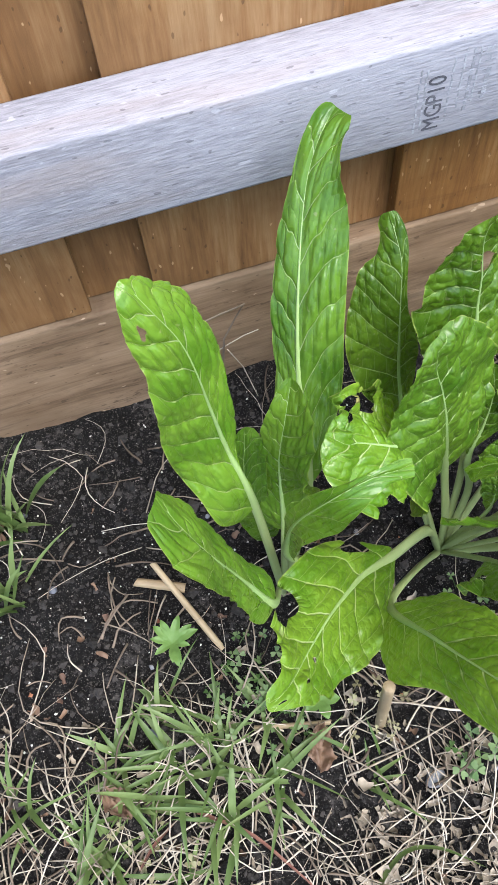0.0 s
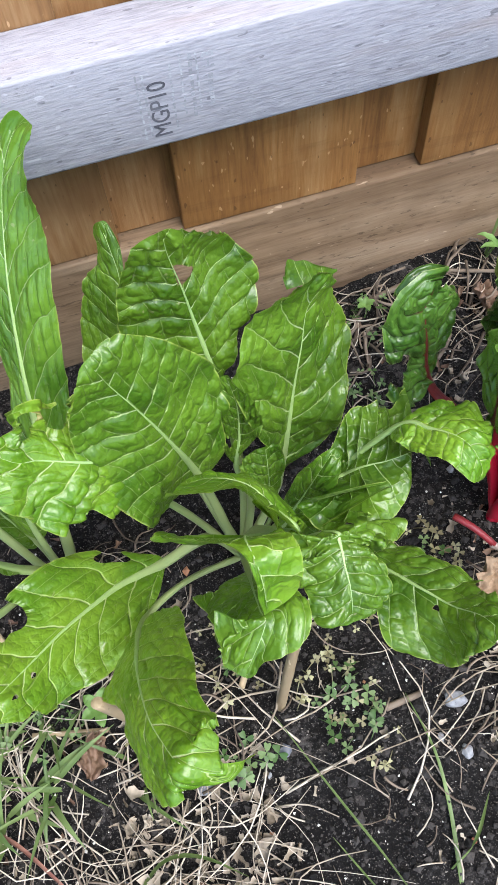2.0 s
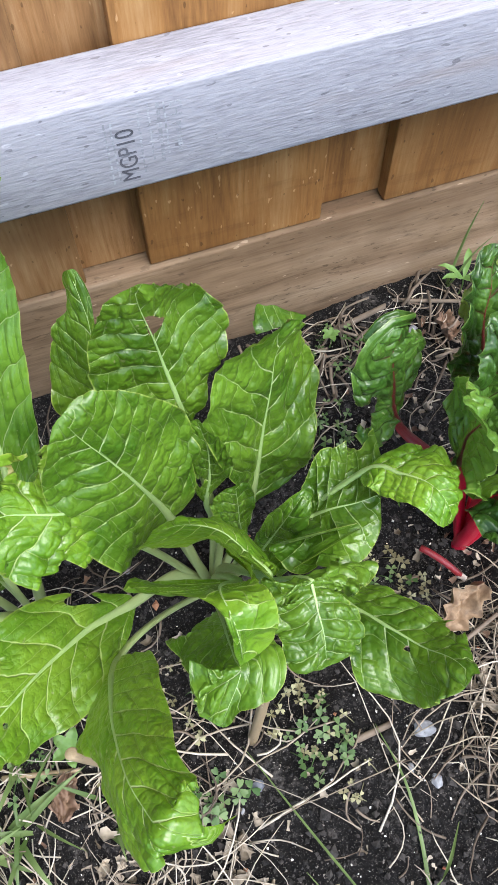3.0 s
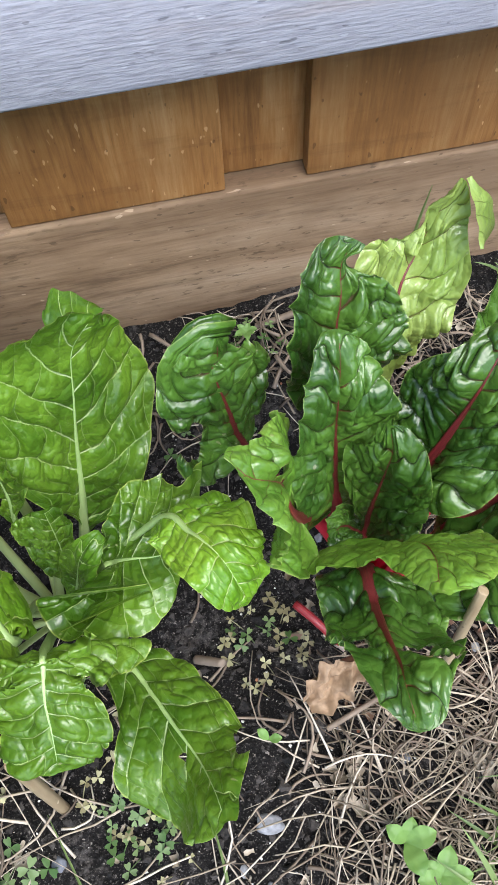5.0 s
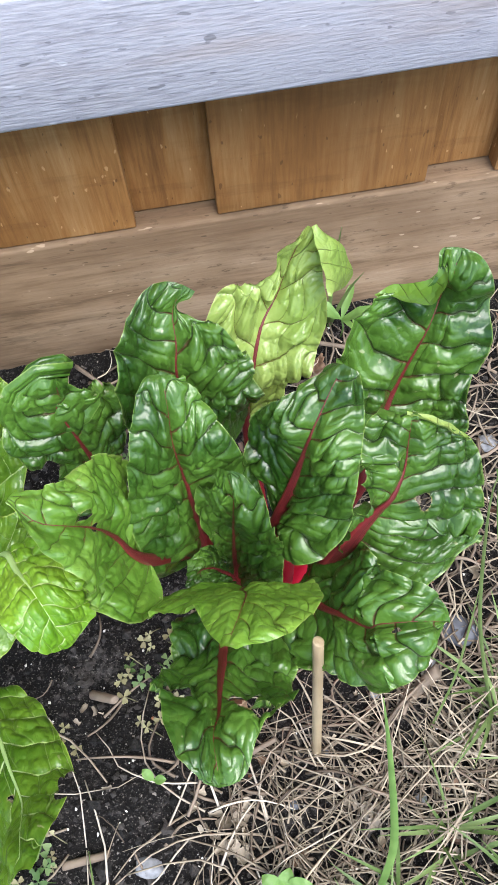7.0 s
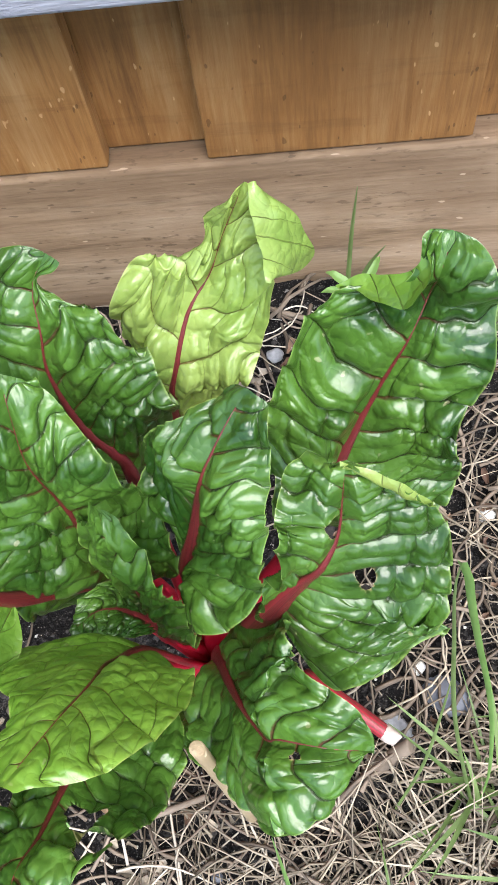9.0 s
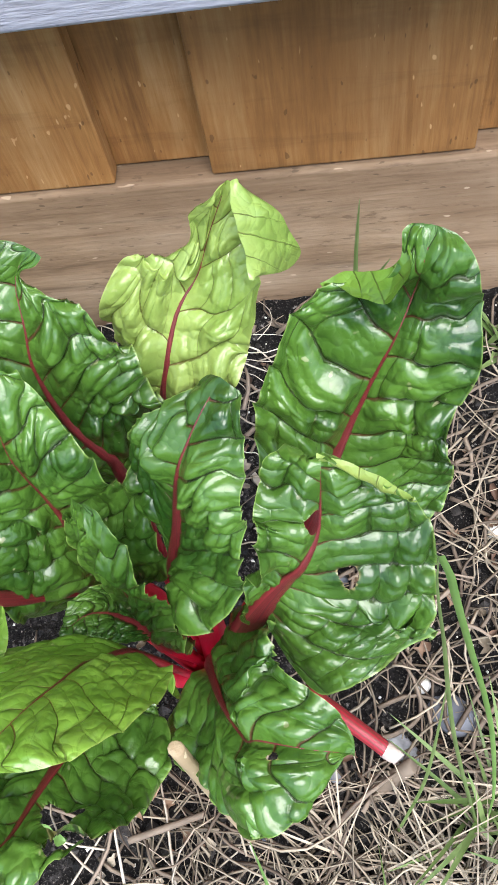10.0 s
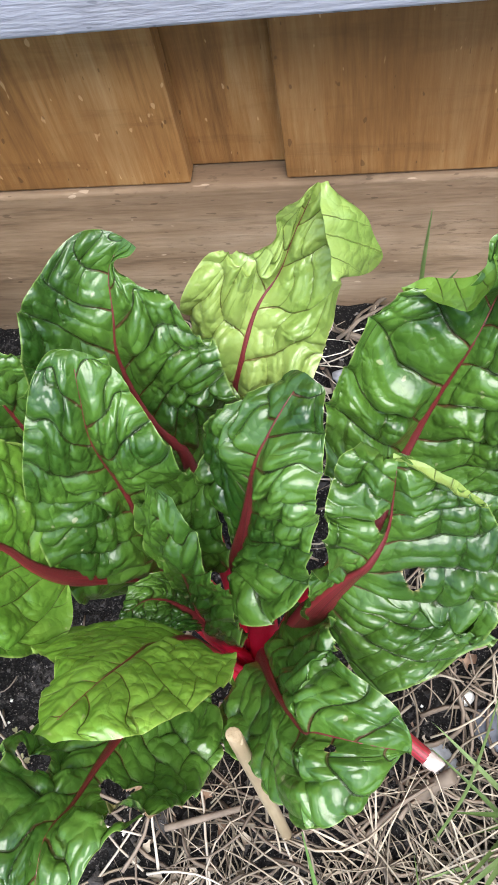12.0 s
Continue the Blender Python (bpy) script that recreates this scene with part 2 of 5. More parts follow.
PALING = wood("treated pine paling", (0.138, 0.060, 0.017), (0.304, 0.144, 0.044), (0.429, 0.251, 0.105), 2, stains=0.22)
PALING_DULL = wood("browned pine paling", (0.132, 0.064, 0.023), (0.292, 0.150, 0.059), (0.423, 0.259, 0.125), 2)
PLINTH = wood("rough sawn plinth", (0.124, 0.076, 0.041), (0.263, 0.176, 0.108), (0.377, 0.276, 0.185), 0, stains=0.55)
RAIL = wood("weathered grey rail", (0.164, 0.161, 0.183), (0.282, 0.279, 0.312), (0.392, 0.387, 0.429), 0, 0.5, 0.7, True, 0.35, 330.0)
BAMBOO = wood("dry cane", (0.23, 0.165, 0.095), (0.38, 0.29, 0.175), (0.52, 0.42, 0.27), 2, 0.0, 0.55)


def plain(name, a, b, scale, rough=0.8, bump=0.4, dist=0.001, glow=None):
    k = Mat(name)
    pos = k.world()
    n = k.noise(pos, scale, 5.0)
    isl = k.node("ShaderNodeNewGeometry").outputs["Random Per Island"]
    f = k.math("ADD", k.math("MULTIPLY", n, 0.6), k.math("MULTIPLY", isl, 0.4))
    col = k.mix(k.fit(f, 0.25, 0.75), a, b)
    k.set(col, rough, 0.35)
    k.bump(n, bump, dist)
    if glow:
        tr = k.node("ShaderNodeBsdfTranslucent")
        tr.inputs["Color"].default_value = (*glow, 1)
        mx = k.node("ShaderNodeMixShader")
        mx.inputs["Fac"].default_value = 0.2
        k.link(k.bsdf.outputs[0], mx.inputs[1])
        k.link(tr.outputs[0], mx.inputs[2])
        k.link(mx.outputs[0], k.out.inputs["Surface"])
    return k.m


def soil_material():
    k = Mat("dark garden soil")
    pos = k.world()
    big, fine, grit = k.noise(pos, 14.0, 5.0), k.noise(pos, 160.0, 6.0, 0.7), k.noise(pos, 700.0, 3.0)
    col = k.ramp(k.math("ADD", k.math("MULTIPLY", big, 0.4), k.math("MULTIPLY", fine, 0.6)), ((0.36, (0.004, 0.0036, 0.0034)), (0.54, (0.010, 0.009, 0.0085)), (0.72, (0.135, 0.122, 0.114))))
    col = k.mix(k.fit(grit, 0.58, 0.70, 0.0, 0.75), col, (0.17, 0.155, 0.14))
    col = k.mix(k.fit(k.noise(pos, 330.0, 2.0), 0.66, 0.71, 0.0, 0.7), col, (0.30, 0.27, 0.24))
    k.set(col, 0.9, 0.15)
    k.bump(k.math("ADD", fine, k.math("MULTIPLY", grit, 0.5)), 0.9, 0.004)
    return k.m


SOIL = soil_material()
CLOD = plain("soil crumb", (0.006, 0.0055, 0.005), (0.060, 0.053, 0.048), 400.0, 0.9, 0.9, 0.002)
STRAW = plain("dry straw", (0.24, 0.19, 0.135), (0.62, 0.55, 0.45), 60.0, 0.65)
OLD_STRAW = plain("weathered straw", (0.105, 0.082, 0.056), (0.42, 0.355, 0.262), 60.0, 0.7)
ROOT = plain("brown dead stem", (0.085, 0.063, 0.045), (0.25, 0.195, 0.145), 60.0, 0.8)
GRASS = plain("grass blade", (0.065, 0.112, 0.028), (0.185, 0.255, 0.092), 40.0, 0.45, 0.2, 0.0005, (0.2, 0.33, 0.07))
CLOVER = plain("clover leaf", (0.05, 0.11, 0.028), (0.17, 0.24, 0.10), 50.0, 0.5, 0.2, 0.0005, (0.2, 0.35, 0.08))
CLOVER_DRY = plain("yellowed clover leaf", (0.15, 0.13, 0.065), (0.32, 0.31, 0.17), 50.0, 0.6, 0.2, 0.0005)
STONE = plain("grey stone", (0.11, 0.115, 0.12), (0.33, 0.335, 0.35), 220.0, 0.7, 0.5)
SLATE = plain("blue grey stone", (0.07, 0.075, 0.09), (0.16, 0.17, 0.20), 120.0, 0.6, 0.4)
WHITE_STONE = plain("pale pebble", (0.50, 0.48, 0.44), (0.75, 0.73, 0.68), 200.0, 0.6, 0.3)
DRY_LEAF = plain("dry brown leaf", (0.085, 0.046, 0.030), (0.25, 0.160, 0.105), 120.0, 0.6, 0.6)
WEED = plain("weed leaf", (0.09, 0.19, 0.04), (0.19, 0.32, 0.09), 60.0, 0.45, 0.3, 0.0006, (0.2, 0.4, 0.05))
BRICKY = plain("brick crumb", (0.25, 0.09, 0.05), (0.45, 0.22, 0.12), 200.0, 0.85)
INK = plain("faded black ink", (0.035, 0.035, 0.045), (0.12, 0.12, 0.14), 900.0, 0.8, 0.0)
INK_PALE = plain("worn grey ink", (0.24, 0.245, 0.27), (0.40, 0.41, 0.45), 900.0, 0.8, 0.0)
RED_BLADE = plain("red grass blade", (0.16, 0.05, 0.045), (0.36, 0.19, 0.14), 60.0, 0.5)
CUT_END = plain("dried cut end", (0.396, 0.302, 0.259), (0.540, 0.475, 0.418), 300.0, 0.7)
TAWNY = plain("tawny dead leaf", (0.14, 0.085, 0.050), (0.37, 0.26, 0.165), 150.0, 0.65)
TAN = plain("bleached dead leaf", (0.15, 0.120, 0.085), (0.43, 0.37, 0.29), 150.0, 0.65)


# ---- builders ----
def obj(name, verts, faces, material, parent=None, label="", smooth=True):
    me = bpy.data.meshes.new(name)
    me.from_pydata([tuple(v) for v in verts], [], faces)
    me.materials.append(material)
    if smooth:
        me.polygons.foreach_set("use_smooth", [True] * len(me.polygons))
    ob = new(name, me)
    if parent is not None:
        ob.parent = parent
        ob.matrix_parent_inverse = Matrix.Translation(-parent.location)
    if label:
        ob["label"] = label
    return ob


def from_bm(name, bm, material, parent=None, label="", smooth=True):
    me = bpy.data.meshes.new(name)
    bm.to_mesh(me)
    bm.free()
    me.materials.append(material)
    if smooth:
        me.polygons.foreach_set("use_smooth", [True] * len(me.polygons))
    ob = new(name, me)
    if parent is not None:
        ob.parent = parent
        ob.matrix_parent_inverse = Matrix.Translation(-parent.location)
    if label:
        ob["label"] = label
    return ob


def empty(name, place):
    ob = new(name)
    ob.location = place
    ob.empty_display_size = 0.02
    return ob


def board(sx, sy, sz, bevel=0.0015):
    bm = bmesh.new()
    bmesh.ops.create_cube(bm, size=1.0, matrix=Matrix.Diagonal((sx, sy, sz, 1)))
    bmesh.ops.bevel(bm, geom=bm.edges[:], offset=bevel, segments=2, affect="EDGES", profile=0.6)
    return bm


def spline(pts, n):
    """n points along a smooth curve through pts, evenly spaced, and the arc length share of each control point."""
    p = np.array(pts, float)
    ext = np.vstack([2 * p[0] - p[1], p, 2 * p[-1] - p[-2]])
    out = []
    per = 24
    for i in range(len(p) - 1):
        a, b, c, d = ext[i:i + 4]
        t = np.linspace(0, 1, per, endpoint=False)[:, None]
        out.append(0.5 * (2 * b + (c - a) * t + (2 * a - 5 * b + 4 * c - d) * t ** 2 + (3 * b - a - 3 * c + d) * t ** 3))
    out = np.vstack(out + [p[-1:]])
    s = np.concatenate([[0], np.cumsum(np.linalg.norm(np.diff(out, axis=0), axis=1))])
    share = s[::per] / s[-1]
    q = np.linspace(0, s[-1], n)
    return np.stack([np.interp(q, s, out[:, k]) for k in range(3)], 1), share, s[-1]


def tangents(c):
    t = np.gradient(c, axis=0)
    return t / np.linalg.norm(t, axis=1)[:, None]


def unit(v):
    return v / (np.linalg.norm(v, axis=-1, keepdims=True) + 1e-12)


def sides(t, vecs):
    """Unit side vectors along a curve: one guide is carried along from the first third, more are blended."""
    g = np.array(vecs, float).reshape(-1, 3)
    if len(g) == 1:
        n, m = len(t), len(t) // 3
        out = np.zeros((n, 3))
        out[m] = unit(g[0] - t[m] * (g[0] @ t[m]))
        for i in range(m + 1, n):
            out[i] = unit(out[i - 1] - t[i] * (out[i - 1] @ t[i]))
        for i in range(m - 1, -1, -1):
            out[i] = unit(out[i + 1] - t[i] * (out[i + 1] @ t[i]))
        return out
    x = np.linspace(0, len(g) - 1, len(t))
    s = np.stack([np.interp(x, range(len(g)), g[:, k]) for k in range(3)], 1)
    return unit(s - t * (s * t).sum(1)[:, None])


def lumps(a, b, seed):
    """Smooth noise between -1 and 1 on arrays."""
    r = np.random.RandomState(seed)
    out = np.zeros_like(a)
    for i in range(5):
        w = r.normal(size=2)
        w /= np.linalg.norm(w)
        out += np.sin((a * w[0] + b * w[1]) * r.uniform(0.7, 1.6) + r.uniform(0, 6.28))
    return out / 2.6


def tube(centre, side, up, width, height, ring=10):
    """Vertices and faces of a closed tapering tube."""
    n = len(centre)
    a = np.linspace(0, 2 * np.pi, ring, endpoint=False)
    v = centre[:, None] + side[:, None] * (np.cos(a)[None, :, None] * width[:, None, None]) + up[:, None] * (np.sin(a)[None, :, None] * height[:, None, None])
    verts = np.vstack([v.reshape(-1, 3), centre[:1], centre[-1:]])
    faces = []
    for i in range(n - 1):
        for j in range(ring):
            k = (j + 1) % ring
            faces.append((i * ring + j, i * ring + k, (i + 1) * ring + k, (i + 1) * ring + j))
    for j in range(ring):
        k = (j + 1) % ring
        faces.append((n * ring, k, j))
        faces.append((n * ring + 1, (n - 1) * ring + j, (n - 1) * ring + k))
    return verts, faces


def along(v, s):
    """A number, or a list of numbers that follow one another from the leaf's foot to its tip."""
    return np.interp(s, np.linspace(0, 1, len(v)), v) if isinstance(v, list) else v * np.ones_like(s)


def half_width(w, s):
    """Half width of a blade along s: stations crowd towards foot and tip, so that both ends come out round."""
    w = np.array(w, float)
    k = np.arccos(1 - 2 * np.clip(s, 0, 1)) / np.pi * (len(w) - 1)
    e = np.concatenate([[2 * w[0] - w[1]], w, [2 * w[-1] - w[-2]]])
    i = np.clip(k.astype(int), 0, len(w) - 2)
    f = k - i
    a, b, c, d = e[i], e[i + 1], e[i + 2], e[i + 3]
    return np.maximum(0.0003, 0.5 * (2 * b + (c - a) * f + (2 * a - 5 * b + 4 * c - d) * f ** 2 + (3 * b - a - 3 * c + d) * f ** 3))


COUNT, LEAVES = [0], []


def leaf(plant, pts, blade, side, wl, wr, fold=0.15, curl=0.0, skin=None, stalk=None, r=0.004, quilt=0.0022, wave=0.004, ribs=9, holes=(),
         label="", net=2.8, slant=0.26, warp=0.12, taper=2.2, loose=0.18, swell=1.3):
    """A chard leaf: a stalk that runs on as midrib, and two blade halves that fold, curl and puff between the ribs.
    fold, curl: radians, one for both halves or (left, right), each a number or a list from foot to tip; wl, wr: half widths on the -side and +side, from foot to tip."""
    COUNT[0] += 1
    seed = COUNT[0]
    nu, nv = 190, 42
    full, share, length = spline(pts, 240)
    s0 = share[blade]
    at = np.linspace(s0, 1.0, nu + 1) * 239
    c = np.stack([np.interp(at, range(240), full[:, k]) for k in range(3)], 1)
    t = tangents(c)
    sd = sides(t, side)
    nm = np.cross(sd, t)
    s = np.linspace(0, 1, nu + 1)
    widths = [half_width(w, s) for w in (wl, wr)]
    widest = max(w.max() for w in widths)
    prof = np.maximum(*widths) / widest
    pair = lambda q: q if isinstance(q, tuple) else (q, q)
    fl, cl = pair(fold), pair(curl)
    halves, maps, nets, rims, holed = [], [], [], [], []
    m = nv + 1
    S, A = np.meshgrid(s, np.linspace(0, 1, m), indexing="ij")
    for h, (sg, w, f, cu) in enumerate(((-1, widths[0], fl[0], cl[0]), (1, widths[1], fl[1], cl[1]))):
        V = A * sg
        rag = 1 + 0.02 * lumps(s * 11, s * 0, seed * 3 + sg) + 0.011 * lumps(s * 26, s * 0, seed * 7 + sg) + 0.004 * lumps(s * 60, s * 0, seed * 5 + sg)
        grid = np.zeros((nu + 1, m, 3))
        grid[:, 0] = p = c
        for j in range(1, m):
            q = (j - 0.5) / nv
            ang = along(f, s) + along(cu, s) * q ** 1.4
            p = p + (w * rag / nv)[:, None] * (np.cos(ang)[:, None] * sd * sg + np.sin(ang)[:, None] * nm)
            grid[:, j] = p
        B = A * (w / widest)[:, None]
        # side ribs run out and forward, cross ribs part the strips between them into cells
        phase = S * ribs - B * slant * ribs * (1 - 0.30 * B) + 0.42 * h + warp * lumps(S * 11, V * 4.5, seed) + 1.8 * warp * lumps(S * 5, V * 2.6, seed + 8) * np.clip(A * 2, 0, 1) + 0.5 * warp * lumps(S * 27, V * 10, seed + 17) * np.clip(A * 3, 0, 1) + 8.0
        cross = B * net * (1 + 0.35 * B) + loose * 1.5 * lumps(S * 17, V * 4, seed + 2) * np.clip(A * 3, 0, 1) + 0.31 * h + 4.0
        fr, cf = phase % 1.0, (cross + np.floor(phase) * 0.618) % 1.0
        cell = np.clip(4 * fr * (1 - fr), 0, 1) ** 0.60 * np.clip(4 * cf * (1 - cf), 0, 1) ** 0.5
        f2, c2 = (phase * 2) % 1.0, (cross * 2 + np.floor(phase * 2) * 0.618) % 1.0
        fine = (16 * f2 * (1 - f2) * c2 * (1 - c2)) ** 0.6
        env = np.clip(A * 5, 0, 1) * np.clip((1 - S) * 30, 0.2, 1) * np.clip(S * 8, 0.2, 1) * np.clip(w / 0.02, 0.3, 1)[:, None]
        up = quilt * (cell * (0.85 + 0.5 * lumps(S * 13, V * 5, seed + 90)) + 0.40 * lumps(S * 12, V * 4, seed + 11) + 0.30 * fine + 0.07 * lumps(S * 45, V * 14, seed + 12)) * env
        up += wave * A ** 4 * (np.sin(S * 26 + seed * 1.7 + 2.0 * h) * 0.6 + 0.5 * lumps(S * 30, V * 2, seed + 30)) * prof[:, None]
        up += 0.9 * wave * np.clip(A * 2.0, 0, 1) * lumps(S * 5.5, V * 1.6, seed + 55) * prof[:, None]
        n = unit(np.cross(np.gradient(grid, axis=1), np.gradient(grid, axis=0))) * sg
        grid = grid + n * up[:, :, None]
        # holes: pull the nearest vertices on to the rim, drop the faces inside
        rim, inside, keep = np.zeros(S.shape), np.zeros(S.shape, bool), grid.copy()
        for hs, hv, rs, rv in holes:
            wob = 1 + 0.22 * np.sin(3 * np.arctan2((V - hv) / rv, (S - hs) / rs) + seed)
            rad = np.hypot((S - hs) / rs, (V - hv) / rv) / wob
            inside |= rad < 0.8
            rim = np.maximum(rim, np.clip((1.5 - rad) / 0.5, 0, 1))
            for i, j in zip(*np.nonzero((rad >= 0.8) & (rad < 1.35))):
                k = 1.0 / max(rad[i, j], 1e-3)
                x, y = np.clip((hs + (s[i] - hs) * k) * nu, 0, nu - 1e-6), np.clip((hv + (V[i, j] - hv) * k) * sg * nv, 0, nv - 1e-6)
                i0, j0 = int(x), int(y)
                fx, fy = x - i0, y - j0
                grid[i, j] = (keep[i0, j0] * (1 - fx) + keep[i0 + 1, j0] * fx) * (1 - fy) + (keep[i0, j0 + 1] * (1 - fx) + keep[i0 + 1, j0 + 1] * fx) * fy
        halves.append(grid.reshape(-1, 3))
        maps.append(np.stack([phase / 16.0, np.maximum(A, 0.93 * np.clip((S - 0.94) / 0.05, 0, 1))], 2).reshape(-1, 2))
        nets.append(np.stack([cross / 16.0, A], 2).reshape(-1, 2))
        rims.append(rim.ravel())
        holed.append(inside)
    faces = []
    for h in (0, 1):
        bad = holed[h]
        bad = bad[:-1, :-1] | bad[1:, :-1] | bad[:-1, 1:] | bad[1:, 1:]
        i, j = np.nonzero(~bad)
        a = h * (nu + 1) * m + i * m + j
        quad = np.stack([a, a + 1, a + m + 1, a + m], 1)
        faces += (quad if h else quad[:, ::-1]).tolist()
    ob = obj("leaf", np.vstack(halves), faces, skin, plant, label)
    me = ob.data
    idx = np.empty(len(me.loops), int)
    me.loops.foreach_get("vertex_index", idx)
    for name, both in (("vein", maps), ("net", nets)):
        layer = me.uv_layers.new(name=name)
        layer.data.foreach_set("uv", np.vstack(both)[idx].ravel())
    att = me.attributes.new("rim", "FLOAT", "POINT")
    att.data.foreach_set("value", np.concatenate(rims))
    # stalk and midrib
    nr = 70
    at = np.linspace(0, 0.98, nr) * 239
    rc = np.stack([np.interp(at, range(240), full[:, k]) for k in range(3)], 1)
    rt = tangents(rc)
    x = np.linspace(0, 0.98, nr)
    on = np.clip((x - s0) / max(1e-3, 1 - s0), 0, 1)
    rs = np.stack([np.interp(on * nu, range(nu + 1), sd[:, k]) for k in range(3)], 1)
    rs = unit(rs - rt * (rs * rt).sum(1)[:, None])
    rn = np.cross(rs, rt)
    rad = r * (swell - (swell - 1) * np.clip(x / max(s0, 1e-3), 0, 1)) * (1 - on) ** taper + 0.00035 * (1 - 0.6 * on)
    rad *= 1 + 0.05 * lumps(x * 30, x * 0, seed + 4)
    v, f = tube(rc + rn * (rad * 0.12 * (x > s0))[:, None], rs, rn, rad, rad * 0.62)
    rib = obj("midrib", v, f, stalk, ob)
    rl = rib.data.uv_layers.new(name="along")
    ri = np.empty(len(rib.data.loops), int)
    rib.data.loops.foreach_get("vertex_index", ri)
    rv = np.zeros((len(v), 2))
    rv[:nr * 10, 0] = np.repeat(x, 10)
    rv[:nr * 10, 1] = np.tile(np.abs(np.linspace(-1, 1, 10)), nr)
    rv[-1, 0] = 1
    rl.data.foreach_set("uv", rv[ri].ravel())
    LEAVES.append(ob)
    return ob


def turned_edge(blade_half, crest, rim, skin):
    """A strip of margin that has flopped over from its crest, with the paler underside showing."""
    n, m = 40, 8
    a, b = spline(crest, n + 1)[0], spline(rim, n + 1)[0]
    t = np.linspace(0, 1, n + 1)
    b = a + (b - a) * (np.sin(np.pi * np.clip(t, 0.03, 0.97)) ** 0.5 * (1 + 0.10 * lumps(t * 22, t * 0, 3)))[:, None]
    out = unit(np.cross(tangents(a), b - a + 1e-9))
    pts = []
    for i in range(n + 1):
        for j in range(m + 1):
            q = j / m
            pts.append(a[i] + (b[i] - a[i]) * q + out[i] * (0.0016 * math.sin(math.pi * q) + 0.0003 * math.sin(i * 0.5 + 3 * q)))
    fc = [(i * (m + 1) + j, i * (m + 1) + j + 1, (i + 1) * (m + 1) + j + 1, (i + 1) * (m + 1) + j) for i in range(n) for j in range(m)]
    ob = obj("turned_edge", pts, fc, skin, blade_half, "pale underside of a folded leaf margin")
    for name in ("vein", "net"):
        layer = ob.data.uv_layers.new(name=name)
        idx = np.empty(len(ob.data.loops), int)
        ob.data.loops.foreach_get("vertex_index", idx)
        uv = np.array([((8.2 + i * 0.06) / 16, 0.4 + 0.57 * j / m) for i in range(n + 1) for j in range(m + 1)])
        layer.data.foreach_set("uv", uv[idx].ravel())
    return ob


# ---- ground ----
def height(x, y):
    """Soil level: nearly flat, sunk a little round the plants, banked at the fence towards the far end."""
    z = 0.010 * noise.noise((x * 9, y * 9, 0.3)) + 0.006 * noise.noise((x * 26, y * 26, 2.0))
    z += 0.0035 * noise.noise((x * 75, y * 75, 5.0)) + 0.0018 * noise.noise((x * 190, y * 190, 9.0))
    bank = min(1.0, max(0.0, (y - 0.34) / 0.15))
    z += bank * (0.004 + 0.016 * min(1.0, max(0.0, (x - 0.20) / 0.2)))
    for px, py in ((0.165, 0.265), (0.385, 0.235)):
        z -= 0.012 * math.exp(-((x - px) ** 2 + (y - py) ** 2) / 0.006)
    return z


def spread(lo, hi, step, far):
    """Even steps from lo to hi, then ever longer ones out to far."""
    mid = list(np.arange(lo, hi + step / 2, step))
    out, d, v = [], step, hi
    while v < far:
        d *= 1.6
        v += d
        out.append(v)
    left, d, v = [], step, lo
    while v > -far:
        d *= 1.6
        v -= d
        left.append(v)
    return left[::-1] + mid + out


gx, gy = spread(-0.36, 0.80, 0.0042, 40.0), spread(-0.12, 0.52, 0.0042, 40.0)
gv = [(x, y, height(x, y) if abs(x) < 3 and abs(y) < 3 else 0.0) for y in gy for x in gx]
gn = len(gx)
gf = [(j * gn + i, j * gn + i + 1, (j + 1) * gn + i + 1, (j + 1) * gn + i) for j in range(len(gy) - 1) for i in range(gn - 1)]
tagged(obj("ground", gv, gf, SOIL), "dark crumbly garden soil with litter beside a timber fence", "soil", kind="structure")

# ---- fence ----
PAL, STEP, FACE, LOW = 0.15, 0.2045, 0.497, 0.146
fence = tagged(empty("fence", (0.4, FACE, 0.0)), "lapped treated pine paling fence with grey rail and plinth board", "fence")
pal_mesh = []
for bm, skin in ((board(PAL, 0.014, 1.50), PALING), (board(PAL, 0.014, 1.50), PALING_DULL)):
    me = bpy.data.meshes.new("paling")
    bm.to_mesh(me)
    bm.free()
    me.materials.append(skin)
    pal_mesh.append(me)


def paling(x, y, lean, low):
    ob = new("paling", pal_mesh[1 if x < 0.22 else 0])
    ob.parent = fence
    ob.matrix_parent_inverse = Matrix.Translation(-fence.location)
    ob.matrix_basis = pose(x, y, low + 0.75, 0, lean, 0)


plinth = from_bm("plinth_board", board(7.0, 0.032, 0.34, 0.003), PLINTH, fence, "rough sawn brown plinth board touching the soil")
plinth.location = (0.5, FACE - 0.003 + 0.016, LOW - 0.17 - 0.0020)
rail = from_bm("rail", board(7.0, 0.0445, 0.0712, 0.0022), RAIL, fence, "weathered whitish grey pine rail with a black stamp")
rail.location = (0.5, FACE - 0.0004 - 0.02225, 0.2796 + 0.0356)


def lettering(text):
    """Mesh of a text one unit high, its left end at 0, and its width."""
    cu = bpy.data.curves.new("stamp", "FONT")
    cu.body, cu.size, cu.extrude, cu.offset = text, 1.0, 0.007, 0.0
    tmp = new("stamp", cu)
    me = bpy.data.meshes.new_from_object(tmp.evaluated_get(bpy.context.evaluated_depsgraph_get()))
    bpy.data.objects.remove(tmp)
    xs = [v.co.x for v in me.vertices]
    me.transform(Matrix.Translation((-min(xs), 0, 0)))
    return me, max(xs) - min(xs)


